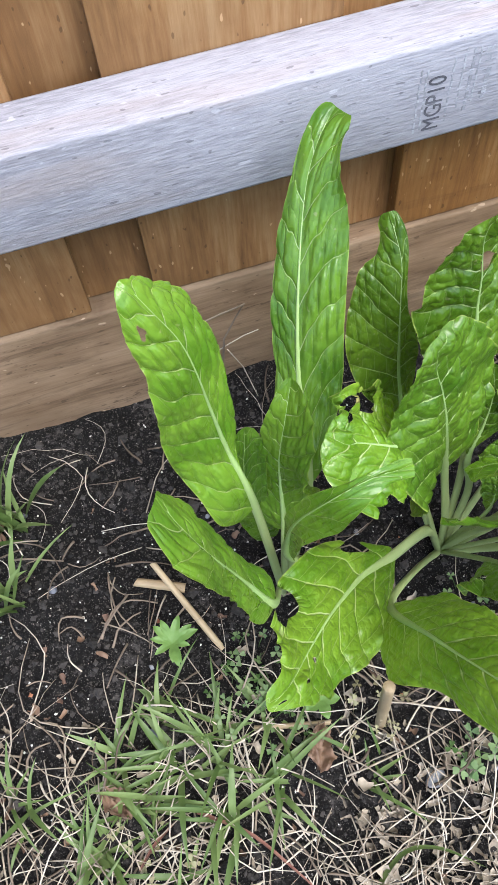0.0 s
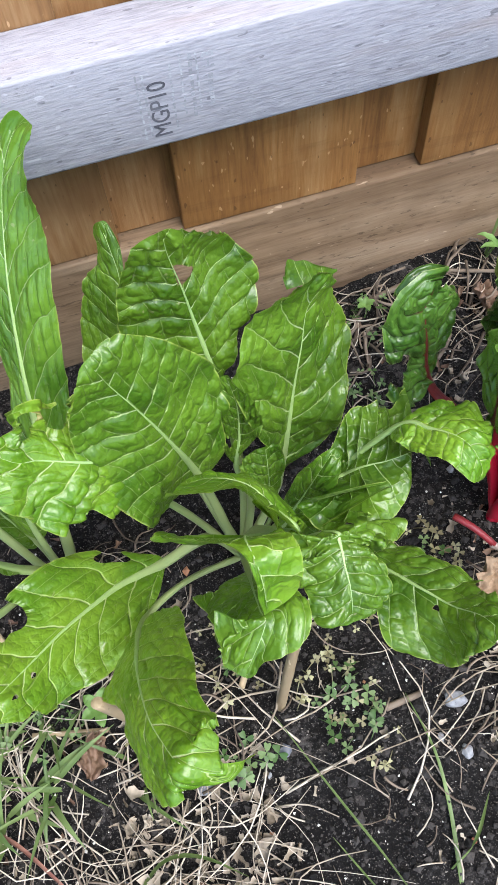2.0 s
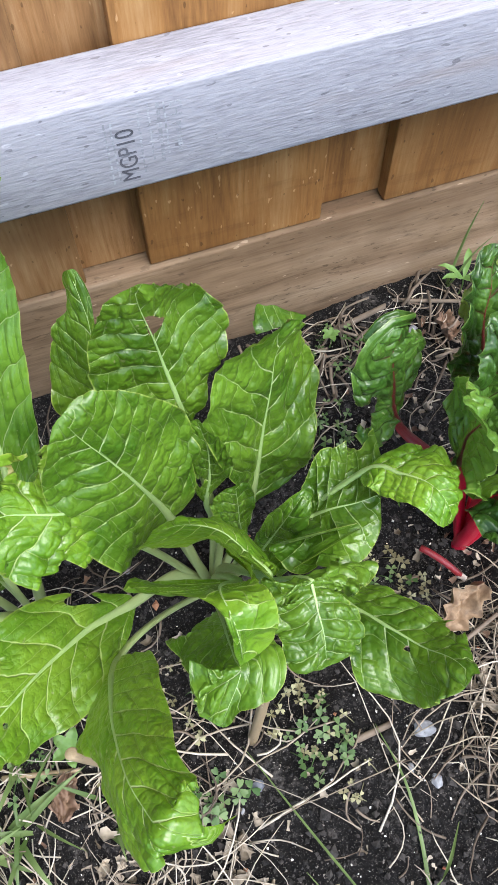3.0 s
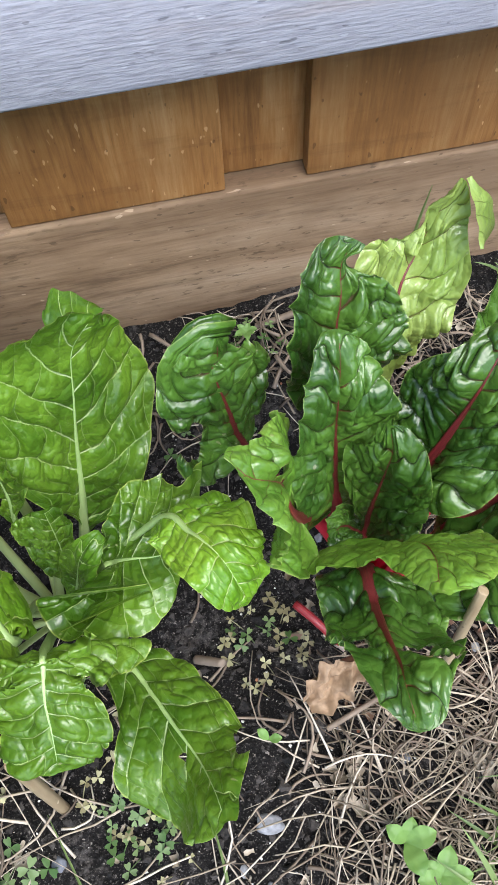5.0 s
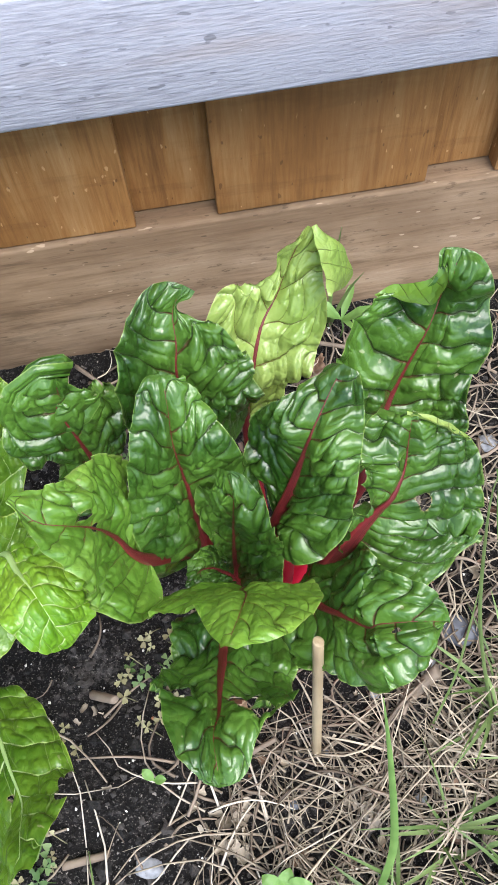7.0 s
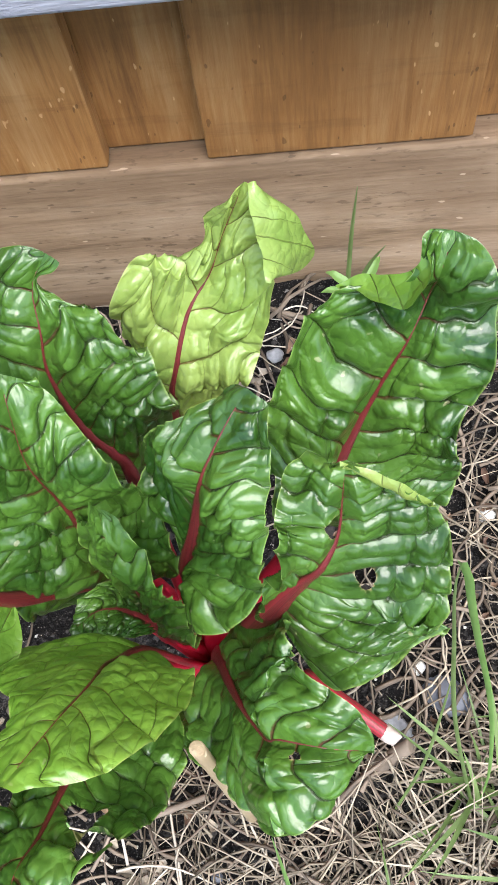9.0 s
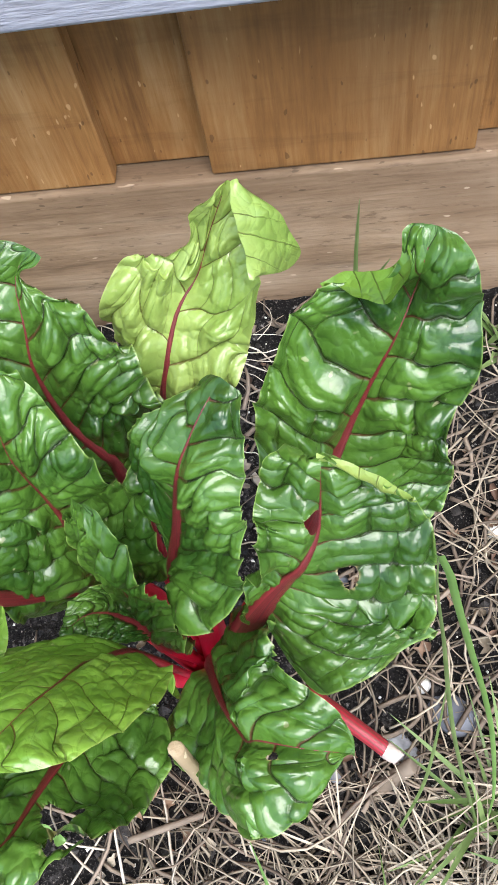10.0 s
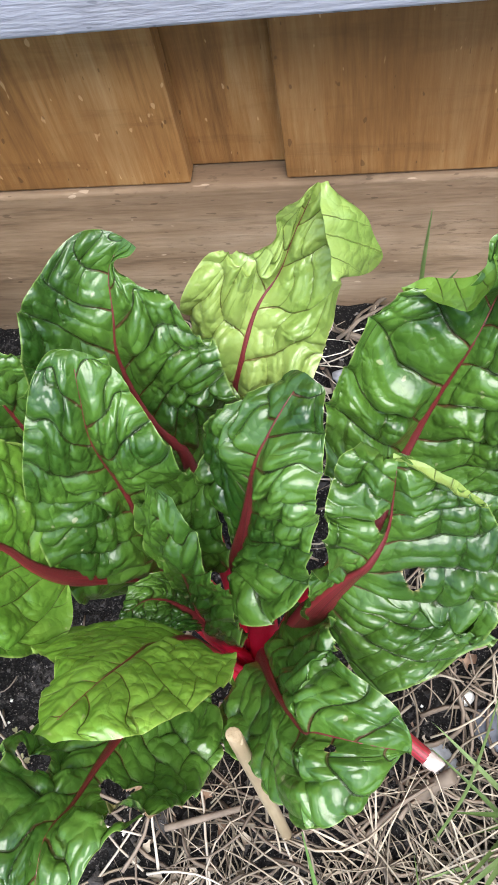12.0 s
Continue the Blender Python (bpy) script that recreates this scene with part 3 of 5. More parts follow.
def stamp(text, size, x, z, material, squeeze=1.0):
    """Lettering on the rail's face that reads upwards, one part a letter."""
    for i, letter in enumerate(text):
        me, wide = lettering(letter)
        start = (lettering(text[:i + 1])[1] - wide) * size * squeeze
        me.transform(Matrix.Scale(size, 4))
        me.materials.clear()
        me.materials.append(material)
        ob = new("stamped_letter", me)
        ob.parent = rail
        ob.matrix_parent_inverse = Matrix.Translation(-rail.location)
        ob.matrix_basis = Matrix.Translation((x, FACE - 0.0451, z + start)) @ Matrix(((0, -1, 0, 0), (0, 0, -1, 0), (1, 0, 0, 0), (0, 0, 0, 1))) @ Matrix.Diagonal((squeeze, 1, 1, 1))


stamp("MGP10", 0.0165, 0.1905, 0.2885, INK, 0.82)
stamp("H3", 0.0105, 0.2215, 0.330, INK_PALE, 0.9)
srnd = random.Random(5)
bm = bmesh.new()
for bx, lo, hi, w in ((0.1735, 0.288, 0.335, 0.0012), (0.1775, 0.290, 0.335, 0.0012), (0.1945, 0.292, 0.337, 0.0013), (0.2010, 0.300, 0.342, 0.0011), (0.2070, 0.297, 0.342, 0.0022), (0.2110, 0.302, 0.340, 0.0011), (0.2185, 0.303, 0.326, 0.0030)):
    z = lo
    while z < hi:
        n = srnd.uniform(0.0012, 0.004)
        bmesh.ops.create_cube(bm, size=1.0, matrix=Matrix.Translation((bx + srnd.uniform(-1, 1) * 0.0003, FACE - 0.0450, z + n / 2)) @ Matrix.Diagonal((w, 0.0003, n, 1)))
        z += n + srnd.uniform(0.0008, 0.0016)
bars = from_bm("worn_print", bm, INK_PALE, rail, smooth=False)
tagged(bars, "rows of worn grey print on the rail", kind="stuff")

# ---- chard leaves ----
crown_b, crown_g, crown_r = (0.022, 0.272, -0.012), (0.165, 0.268, -0.018), (0.388, 0.232, -0.015)
small = tagged(empty("chard_plant", crown_b), "young green chard with long narrow upright leaves", "chard", "chard plants in a row")
green = tagged(empty("chard_plant", crown_g), "green chard with broad glossy leaves and pale ribs", "chard", "chard plants in a row")
red = tagged(empty("chard_plant", crown_r), "red chard with crinkled dark leaves and scarlet stalks", "chard", "chard plants in a row")
G = dict(skin=GREEN, stalk=STALK_GREEN)
SG = dict(skin=SMOOTH_GREEN, stalk=STALK_GREEN)
SL = dict(skin=SMOOTH_LIME, stalk=STALK_GREEN)
L = dict(skin=LIME, stalk=STALK_GREEN)
D = dict(skin=DARK, stalk=STALK_RED, wave=0.0030, ribs=8, net=2.0, slant=0.24, warp=0.18, taper=1.9, loose=0.34, swell=1.45)
P = dict(skin=PALE, stalk=STALK_RED, quilt=0.0050, wave=0.004, ribs=6.5, net=1.9, slant=0.24, warp=0.18, taper=2.2, loose=0.32, swell=1.45)
# the young plant with narrow leaves
leaf(small, [crown_b, (0.0468, 0.291, 0.1625), (0.0535, 0.3225, 0.2092), (0.06, 0.3486, 0.2477), (0.0693, 0.3734, 0.2868), (0.0814, 0.3983, 0.3206), (0.0912, 0.4098, 0.3396), (0.1025, 0.4189, 0.3506), (0.1074, 0.4214, 0.3534)], 1, [(1, -0.3, 0)],
     [0.0077, 0.0141, 0.0175, 0.0188, 0.0186, 0.018, 0.0167, 0.0115, 0.0099, 0.0086, 0.0038], [0.0009, 0.0056, 0.012, 0.0218, 0.0281, 0.0293, 0.0295, 0.0263, 0.0179, 0.0157, 0.0128],
     fold=([0.04, -0.57, -0.58, -0.34], [0.04, 0.16, 0.22, 0.73]), r=0.0038, quilt=0.0021, wave=0.0012, ribs=9, curl=([-0.02, -0.27, -0.27, -0.17], [-0.02, 0.03, 0.06, 0.28]), **SG)
leaf(small, [crown_b, (0.0065, 0.2751, 0.1932), (-0.0032, 0.2884, 0.2572), (-0.0078, 0.2898, 0.3044), (-0.0112, 0.288, 0.3444), (-0.0154, 0.2896, 0.3703), (-0.0235, 0.2891, 0.3955), (-0.0299, 0.2905, 0.4123), (-0.0329, 0.2937, 0.4152)], 1, [(1, 0.25, 0.2)],
     [0.0043, 0.0188, 0.0282, 0.029, 0.0312, 0.0328, 0.0287, 0.0225, 0.0171, 0.0085, 0.001], [0.001, 0.001, 0.0019, 0.0036, 0.0155, 0.0288, 0.0296, 0.0241, 0.0151, 0.0072, 0.001],
     fold=([0.38, 0.17, 0.32, 0.3], [-0.29, -0.45, -0.79, -0.8]), curl=([-0.06, -0.15, -0.09, -0.1], [-0.35, -0.39, -0.53, -0.55]), r=0.0027, quilt=0.0027, wave=0.0012, holes=[(0.9, -0.55, 0.015, 0.1)], ribs=9, **SL)
leaf(small, [crown_b, (0.012, 0.245, 0.12), (-0.0009, 0.2122, 0.1916), (-0.0139, 0.2111, 0.2446), (-0.024, 0.2081, 0.2955), (-0.0319, 0.2036, 0.344), (-0.0388, 0.2055, 0.377), (-0.0427, 0.212, 0.3902)], 2, [(0.5, 0.85, 0.1)],
     [0.0018, 0.0078, 0.0131, 0.0168, 0.0168, 0.0167, 0.0185, 0.0196, 0.019, 0.0159, 0.0098], [0.004, 0.0121, 0.0174, 0.0198, 0.0236, 0.0262, 0.0254, 0.0213, 0.0151, 0.008, 0.001],
     fold=([-0.08, 0.37, 0.59, 0.27], [0.01, -0.54, -0.44, -0.32]), curl=([-0.48, -0.26, -0.13, -0.22], [-0.44, -0.66, -0.62, -0.57]), r=0.0025, quilt=0.0018, wave=0.001, **SL)
leaf(small, [crown_b, (0.0257, 0.2775, 0.1285), (0.0271, 0.287, 0.1913), (0.0279, 0.2886, 0.2279), (0.034, 0.2943, 0.2614), (0.0417, 0.3057, 0.2839)], 1, [(1, 0, 0)],
     [0.001, 0.0079, 0.0156, 0.0214, 0.0212, 0.0177, 0.0143, 0.0121, 0.0087, 0.0047, 0.0009], [0.0007, 0.0054, 0.0106, 0.0168, 0.0236, 0.0299, 0.0337, 0.031, 0.0232, 0.0111, 0.0007],
     fold=([-0.4, -0.86, -0.79, -0.36], [-0.32, 0.28, 1.19, 1.11]), r=0.0022, quilt=0.0021, wave=0.001, curl=([-0.19, -0.39, -0.38, -0.2], [-0.19, 0.07, 0.45, 0.43]), **SL)
leaf(small, [crown_b, (0.045, 0.262, 0.07), (0.0175, 0.2417, 0.1804), (0.0134, 0.2302, 0.2438), (0.0146, 0.2188, 0.2974), (0.0272, 0.2069, 0.3446), (0.0457, 0.2061, 0.357), (0.0636, 0.207, 0.3532)], 2, [(-0.5, 0.8, 0), (0.2, 0.9, -0.3), (0.3, 0.9, 0.2)],
     [0.0043, 0.0057, 0.0071, 0.0084, 0.0095, 0.0108, 0.0126, 0.0136, 0.0068, 0.005, 0.0048], [0.001, 0.001, 0.001, 0.0014, 0.0035, 0.0066, 0.007, 0.0051, 0.0026, 0.0042, 0.0036],
     fold=([0.09, 0.19, 0.3, 0.33], [-0.19, -0.38, -0.25, 0.05]), r=0.0036, quilt=0.0015, wave=0.002, curl=([-0.0, 0.04, 0.08, 0.09], [-0.12, -0.2, -0.14, -0.02]), **SL)
leaf(small, [crown_b, (0.016, 0.290, 0.09), (0.006, 0.296, 0.18), (0.012, 0.305, 0.245)], 1, [(1, 0, 0)], [0.004, 0.012, 0.015, 0.013, 0.003], [0.004, 0.012, 0.015, 0.013, 0.003], fold=0.4, r=0.002, quilt=0.0015, wave=0.001, **SG)

# the broad green plant
leaf(green, [crown_g, (0.13, 0.266, 0.12), (0.1022, 0.2598, 0.2153), (0.0933, 0.2605, 0.2481), (0.0833, 0.257, 0.2642), (0.0634, 0.2569, 0.2812), (0.0549, 0.2539, 0.2902), (0.0438, 0.2579, 0.301)], 2, [(0.15, 0.9, 0.4)],
     [0.0038, 0.0163, 0.0235, 0.0253, 0.0339, 0.038, 0.0383, 0.0296, 0.021, 0.0124, 0.0054], [0.0065, 0.0155, 0.023, 0.0276, 0.034, 0.0387, 0.0335, 0.0287, 0.0182, 0.01, 0.001],
     fold=([-0.01, -0.25, -0.11, -0.12], [-0.51, -0.31, -0.21, -0.15]), curl=([-0.44, -0.54, -0.47, -0.55], [-0.03, 0.03, 0.06, 0.15]), r=0.0026, quilt=0.004, wave=0.005, ribs=6, holes=[(0.8, 0.62, 0.07, 0.2), (0.62, 0.75, 0.08, 0.2)], **L)
leaf(green, [crown_g, (0.14, 0.315, 0.09), (0.1356, 0.3312, 0.1402), (0.1328, 0.3421, 0.1797), (0.1296, 0.3465, 0.2235), (0.1293, 0.353, 0.2547), (0.1317, 0.3637, 0.277), (0.1309, 0.3758, 0.2906), (0.1297, 0.3856, 0.3005)], 2, [(1, 0.2, 0)],
     [0.001, 0.0055, 0.0144, 0.0265, 0.0339, 0.0357, 0.032, 0.0245, 0.013, 0.0099, 0.004], [0.001, 0.0031, 0.006, 0.0096, 0.0118, 0.0108, 0.0047, 0.0036, 0.0066, 0.0052, 0.0025],
     fold=([0.27, -0.13, -0.68, -1.01], [0.26, 0.37, 0.47, 0.48]), r=0.0028, quilt=0.002, wave=0.003, curl=([0.05, -0.11, -0.34, -0.48], [0.0, 0.05, 0.09, 0.09]), **G)
leaf(green, [crown_g, (0.178, 0.296, 0.09), (0.1731, 0.3161, 0.2005), (0.1667, 0.3257, 0.2609), (0.1636, 0.3277, 0.2926), (0.1594, 0.3302, 0.3231), (0.1586, 0.3266, 0.3462)], 2, [(1, 0.1, 0)],
     [0.0076, 0.018, 0.0272, 0.0335, 0.0396, 0.0423, 0.0399, 0.032, 0.0243, 0.018, 0.0066], [0.001, 0.0028, 0.0075, 0.019, 0.037, 0.0485, 0.0418, 0.032, 0.0207, 0.0069, 0.0009],
     fold=([0.1, 0.08, 0.09, 0.02], [-0.1, -0.19, -0.24, 0.13]), r=0.0028, quilt=0.0034, wave=0.004, holes=[(0.72, 0.1, 0.05, 0.14)], curl=([-0.01, -0.02, -0.02, -0.05], [-0.08, -0.12, -0.14, 0.01]), **G)
leaf(green, [crown_g, (0.155, 0.268, 0.07), (0.1449, 0.2784, 0.1492), (0.1315, 0.2753, 0.2242), (0.1206, 0.2741, 0.271), (0.1114, 0.2742, 0.3025), (0.1074, 0.272, 0.325), (0.1045, 0.2748, 0.3313)], 2, [(0.95, 0.35, 0.15)],
     [0.0056, 0.0257, 0.0419, 0.051, 0.0509, 0.0499, 0.0439, 0.0342, 0.0205, 0.0097, 0.001], [0.001, 0.0128, 0.0247, 0.0354, 0.0454, 0.0499, 0.0457, 0.0375, 0.0285, 0.0198, 0.0093],
     fold=([0.05, 0.55, 0.12, 0.07], [0.07, -0.09, -0.09, -0.21]), curl=([-0.17, 0.03, -0.16, -0.18], [-0.19, -0.25, -0.25, -0.3]), r=0.003, quilt=0.003, wave=0.003, **G)
leaf(green, [crown_g, (0.18, 0.282, 0.07), (0.1739, 0.2905, 0.1201), (0.1789, 0.2947, 0.1583), (0.181, 0.2995, 0.1939), (0.1776, 0.3069, 0.2261)], 2, [(1, -0.5, 0)],
     [0.001, 0.0011, 0.0032, 0.01, 0.0149, 0.0165, 0.0148, 0.0117, 0.0086, 0.0054, 0.0019], [0.001, 0.001, 0.0013, 0.0035, 0.0093, 0.0156, 0.0174, 0.0136, 0.0078, 0.0035, 0.001],
     fold=([0.22, 0.23, 0.15, 0.02], [0.12, 0.12, 0.19, 0.49]), r=0.0025, quilt=0.003, wave=0.003, holes=[(0.35, -0.45, 0.06, 0.2)], curl=([0.01, 0.01, -0.02, -0.07], [-0.03, -0.03, -0.0, 0.13]), **G)
leaf(green, [crown_g, (0.2, 0.288, 0.05), (0.2065, 0.2892, 0.0892), (0.2159, 0.2993, 0.1331), (0.2243, 0.3099, 0.1788), (0.232, 0.3184, 0.2153), (0.2378, 0.3265, 0.2415), (0.247, 0.3276, 0.2580), (0.2555, 0.3306, 0.2649)], 2, [(1, 0.1, -0.1)],
     [0.001, 0.0009, 0.003, 0.0154, 0.033, 0.0464, 0.0534, 0.0490, 0.0360, 0.0190, 0.0040], [0.001, 0.008, 0.0215, 0.0355, 0.0365, 0.043, 0.0489, 0.0390, 0.0270, 0.0160, 0.0060],
     fold=([0.11, 0.32, 0.03, -0.01], [-0.17, 0.43, -0.42, -0.66]), curl=([0.01, 0.12, 0.16, 0.64], [-0.1, 0.19, -0.03, -0.17]), r=0.0034, quilt=0.0034, wave=0.004, ribs=8, **G)
leaf(green, [crown_g, (0.172, 0.25, 0.09), (0.1887, 0.2022, 0.2036), (0.1802, 0.2164, 0.2139), (0.1683, 0.2323, 0.2244), (0.1494, 0.2414, 0.2282), (0.1301, 0.2446, 0.2239)], 2, [(-0.3, 0.9, 0.2)],
     [0.001, 0.0108, 0.022, 0.0357, 0.0511, 0.0654, 0.071, 0.0664, 0.0555, 0.0428, 0.029], [0.001, 0.008, 0.0154, 0.0234, 0.0305, 0.0335, 0.0297, 0.0221, 0.0162, 0.0105, 0.0045],
     fold=([0.31, 0.19, 0.32, 0.24], [-0.21, -0.14, -0.15, -0.22]), curl=([0.27, 0.24, 0.28, 0.22], [-0.4, -0.37, -0.39, -0.45]), r=0.0025, quilt=0.0015, wave=0.003, **L)
leaf(green, [crown_g, (0.165, 0.24, 0.11), (0.1717, 0.2112, 0.185), (0.1598, 0.2004, 0.2282), (0.1542, 0.1842, 0.2754), (0.155, 0.1683, 0.2872), (0.1556, 0.1575, 0.2747), (0.1546, 0.1506, 0.2493)], 2, [(1, -0.25, 0.0)],
     [0.0073, 0.0195, 0.056, 0.0603, 0.0548, 0.0427, 0.0099, 0.0026, 0.0035, 0.0023, 0.002], [0.001, 0.0031, 0.0066, 0.0128, 0.0178, 0.0209, 0.0229, 0.0234, 0.0203, 0.0179, 0.004],
     fold=0.0, curl=(-0.2, -0.2), r=0.0028, quilt=0.002, wave=0.003, ribs=7, **L)
leaf(green, [crown_g, (0.14, 0.264, 0.065), (0.1015, 0.2471, 0.0896), (0.0702, 0.2333, 0.1132), (0.0522, 0.2205, 0.1298), (0.032, 0.2038, 0.1499), (0.0111, 0.1838, 0.1692), (-0.0076, 0.1643, 0.1914), (-0.0241, 0.1545, 0.1997)], 2, [(-0.25, 0.7, 0.5)],
     [0.0007, 0.0083, 0.0208, 0.0339, 0.0409, 0.0401, 0.0351, 0.027, 0.0132, 0.0049, 0.0013], [0.0041, 0.0088, 0.016, 0.0273, 0.0381, 0.0407, 0.0392, 0.0289, 0.0137, 0.0095, 0.0012],
     fold=([-0.18, 0.29, 0.07, 0.12], [0.1, 0.0, -0.12, 0.26]), curl=([-0.3, -0.09, -0.18, -0.16], [-0.18, -0.21, -0.25, -0.1]), r=0.0037, quilt=0.0024, wave=0.004, ribs=7, holes=[(0.66, 0.86, 0.075, 0.4), (0.72, -0.2, 0.012, 0.05), (0.83, -0.3, 0.015, 0.045), (0.2, 0.78, 0.06, 0.22), (0.95, -0.35, 0.015, 0.06), (0.8, -0.97, 0.03, 0.14)], **L)
leaf(green, [crown_g, (0.115, 0.235, 0.07), (0.0813, 0.2082, 0.1045), (0.079, 0.1629, 0.1986), (0.0852, 0.1215, 0.2692), (0.0924, 0.0999, 0.2948), (0.0995, 0.0881, 0.3078), (0.1129, 0.0811, 0.2986), (0.1151, 0.0845, 0.3023)], 2, [(-0.9, -0.1, -0.25)],
     [0.0009, 0.008, 0.0164, 0.0295, 0.0325, 0.0303, 0.0297, 0.0242, 0.0231, 0.0134, 0.0169], [0.001, 0.0076, 0.0167, 0.0301, 0.0336, 0.0232, 0.0255, 0.0291, 0.0166, 0.008, 0.015],
     fold=([0.25, 0.13, 0.0, 0.11], [-0.3, -0.28, -0.71, -0.94]), curl=([-0.23, -0.31, -0.34, -0.25], [-0.42, -0.37, -0.52, -0.58]), r=0.0033, quilt=0.002, wave=0.002, **L)
leaf(green, [crown_g, (0.159, 0.2179, 0.1061), (0.1545, 0.183, 0.1831), (0.1526, 0.1592, 0.2241), (0.1524, 0.1487, 0.2326), (0.1339, 0.1297, 0.2118)], 1, [(-1, 0, 0)],
     [0.0008, 0.0031, 0.0056, 0.0087, 0.0126, 0.0168, 0.0208, 0.0231, 0.0058, 0.0043, 0.0016], [0.0087, 0.0194, 0.0286, 0.0345, 0.0358, 0.0294, 0.0268, 0.0302, 0.0262, 0.0168, 0.0131],
     fold=([-0.08, 0.01, 0.13, 0.12], [-0.38, -0.02, -0.21, 0.03]), curl=([-0.51, -0.44, -0.36, -0.32], [-0.6, -0.45, -0.55, -0.43]), r=0.0025, ribs=8, quilt=0.003, wave=0.004, holes=[(0.3, 0.7, 0.06, 0.15)], **G)
leaf(green, [crown_g, (0.2033, 0.1943, 0.2091), (0.2063, 0.1803, 0.2287), (0.2051, 0.1686, 0.2265), (0.2047, 0.1553, 0.2174), (0.2021, 0.1416, 0.2017)], 1, [(-1, -0.3, 0)],
     [0.0061, 0.0316, 0.0471, 0.0394, 0.0241, 0.0159, 0.0233, 0.0246, 0.0211, 0.0162, 0.0153], [0.0009, 0.0125, 0.0214, 0.0256, 0.0287, 0.0301, 0.0268, 0.0245, 0.0251, 0.0152, 0.0041],
     fold=([0.16, -0.27, 0.07, 0.03], [0.1, -0.31, -0.45, -0.11]), curl=([-0.16, -0.42, -0.31, -0.37], [-0.31, -0.47, -0.52, -0.37]), r=0.0025, ribs=8, quilt=0.003, wave=0.003, **G)
leaf(green, [crown_g, (0.2241, 0.2, 0.1339), (0.2397, 0.1763, 0.157), (0.2537, 0.1509, 0.1777), (0.2624, 0.1349, 0.1899), (0.2683, 0.1212, 0.2139), (0.2715, 0.1076, 0.2269)], 1, [(-0.8, -0.55, -0.3)],
     [0.001, 0.0066, 0.0124, 0.0192, 0.0239, 0.0261, 0.0251, 0.0173, 0.0098, 0.0061, 0.0041], [0.0091, 0.0124, 0.0153, 0.0167, 0.021, 0.0402, 0.0356, 0.0292, 0.0237, 0.0143, 0.0023],
     fold=([-0.55, -0.3, -0.45, -0.7], [1.08, 0.49, -0.35, -0.04]), curl=([-0.54, -0.44, -0.5, -0.61], [0.17, -0.06, -0.43, -0.32]), r=0.003, ribs=8, holes=[(0.72, -0.97, 0.055, 0.30), (0.60, 0.15, 0.012, 0.04)], quilt=0.003, wave=0.003, **G)
leaf(green, [crown_g, (0.2232, 0.2418, 0.1544), (0.2338, 0.2394, 0.1739), (0.2444, 0.2338, 0.1926), (0.2603, 0.2298, 0.2001), (0.2819, 0.2294, 0.2058)], 1, [(0, 0.8, -0.3)],
     [0.0287, 0.0345, 0.0397, 0.0437, 0.0464, 0.0462, 0.0371, 0.0221, 0.0008, 0.0011, 0.0133], [0.001, 0.0044, 0.0082, 0.0124, 0.0235, 0.039, 0.0407, 0.046, 0.039, 0.0471, 0.0516],
     fold=([-0.9, -0.66, -0.04, 0.62], [-0.19, -0.19, 0.19, 0.48]), curl=([-0.8, -0.68, -0.38, -0.09], [-0.37, -0.4, -0.3, -0.22]), r=0.0028, ribs=8, quilt=0.003, wave=0.004, **G)
leaf(green, [crown_g, (0.1916, 0.2509, 0.0698), (0.2048, 0.2466, 0.1235), (0.2186, 0.2437, 0.1794), (0.2323, 0.2512, 0.1937)], 1, [(0.6, -0.6, 0.3)],
     [0.001, 0.0024, 0.004, 0.0063, 0.0089, 0.0109, 0.0115, 0.0111, 0.0073, 0.0034, 0.0012], [0.001, 0.0076, 0.0153, 0.022, 0.0245, 0.0258, 0.0238, 0.02, 0.0127, 0.0069, 0.0057],
     fold=([0.34, 0.28, 0.25, 0.22], [-0.06, 0.32, 0.39, 0.25]), r=0.0025, quilt=0.003, wave=0.003, curl=([0.04, 0.01, -0.0, -0.01], [-0.14, 0.01, 0.04, -0.01]), ribs=8, **G)
leaf(green, [crown_g, (0.1909, 0.2651, 0.0627), (0.1943, 0.277, 0.1072), (0.1953, 0.2871, 0.1487)], 1, [(1, 0, 0)],
     [0.001, 0.0023, 0.0054, 0.0102, 0.0147, 0.017, 0.019, 0.0208, 0.0219, 0.0206, 0.0157], [0.0017, 0.001, 0.0011, 0.0023, 0.005, 0.0084, 0.0113, 0.0128, 0.0121, 0.0111, 0.0096],
     fold=([0.12, 0.18, 0.22, 0.27], [0.23, 0.21, 0.19, 0.16]), r=0.002, quilt=0.003, wave=0.003, curl=([-0.03, -0.01, 0.01, 0.03], [0.01, 0.0, -0.0, -0.02]), ribs=8, **G)
leaf(green, [crown_g, (0.215, 0.252, 0.12), (0.265, 0.2421, 0.2175), (0.2787, 0.2253, 0.2401), (0.289, 0.2099, 0.2502), (0.2948, 0.1981, 0.2451), (0.2985, 0.1907, 0.231)], 2, [(-0.7, -0.4, 0.1)],
     [0.007, 0.0142, 0.0173, 0.0181, 0.0246, 0.0241, 0.0227, 0.0201, 0.0181, 0.0153, 0.002], [0.0042, 0.0092, 0.0141, 0.0166, 0.0171, 0.0178, 0.0169, 0.0148, 0.0104, 0.0046, 0.002],
     fold=-0.05, curl=-0.3, r=0.0026, ribs=7, quilt=0.0024, wave=0.003, **L)

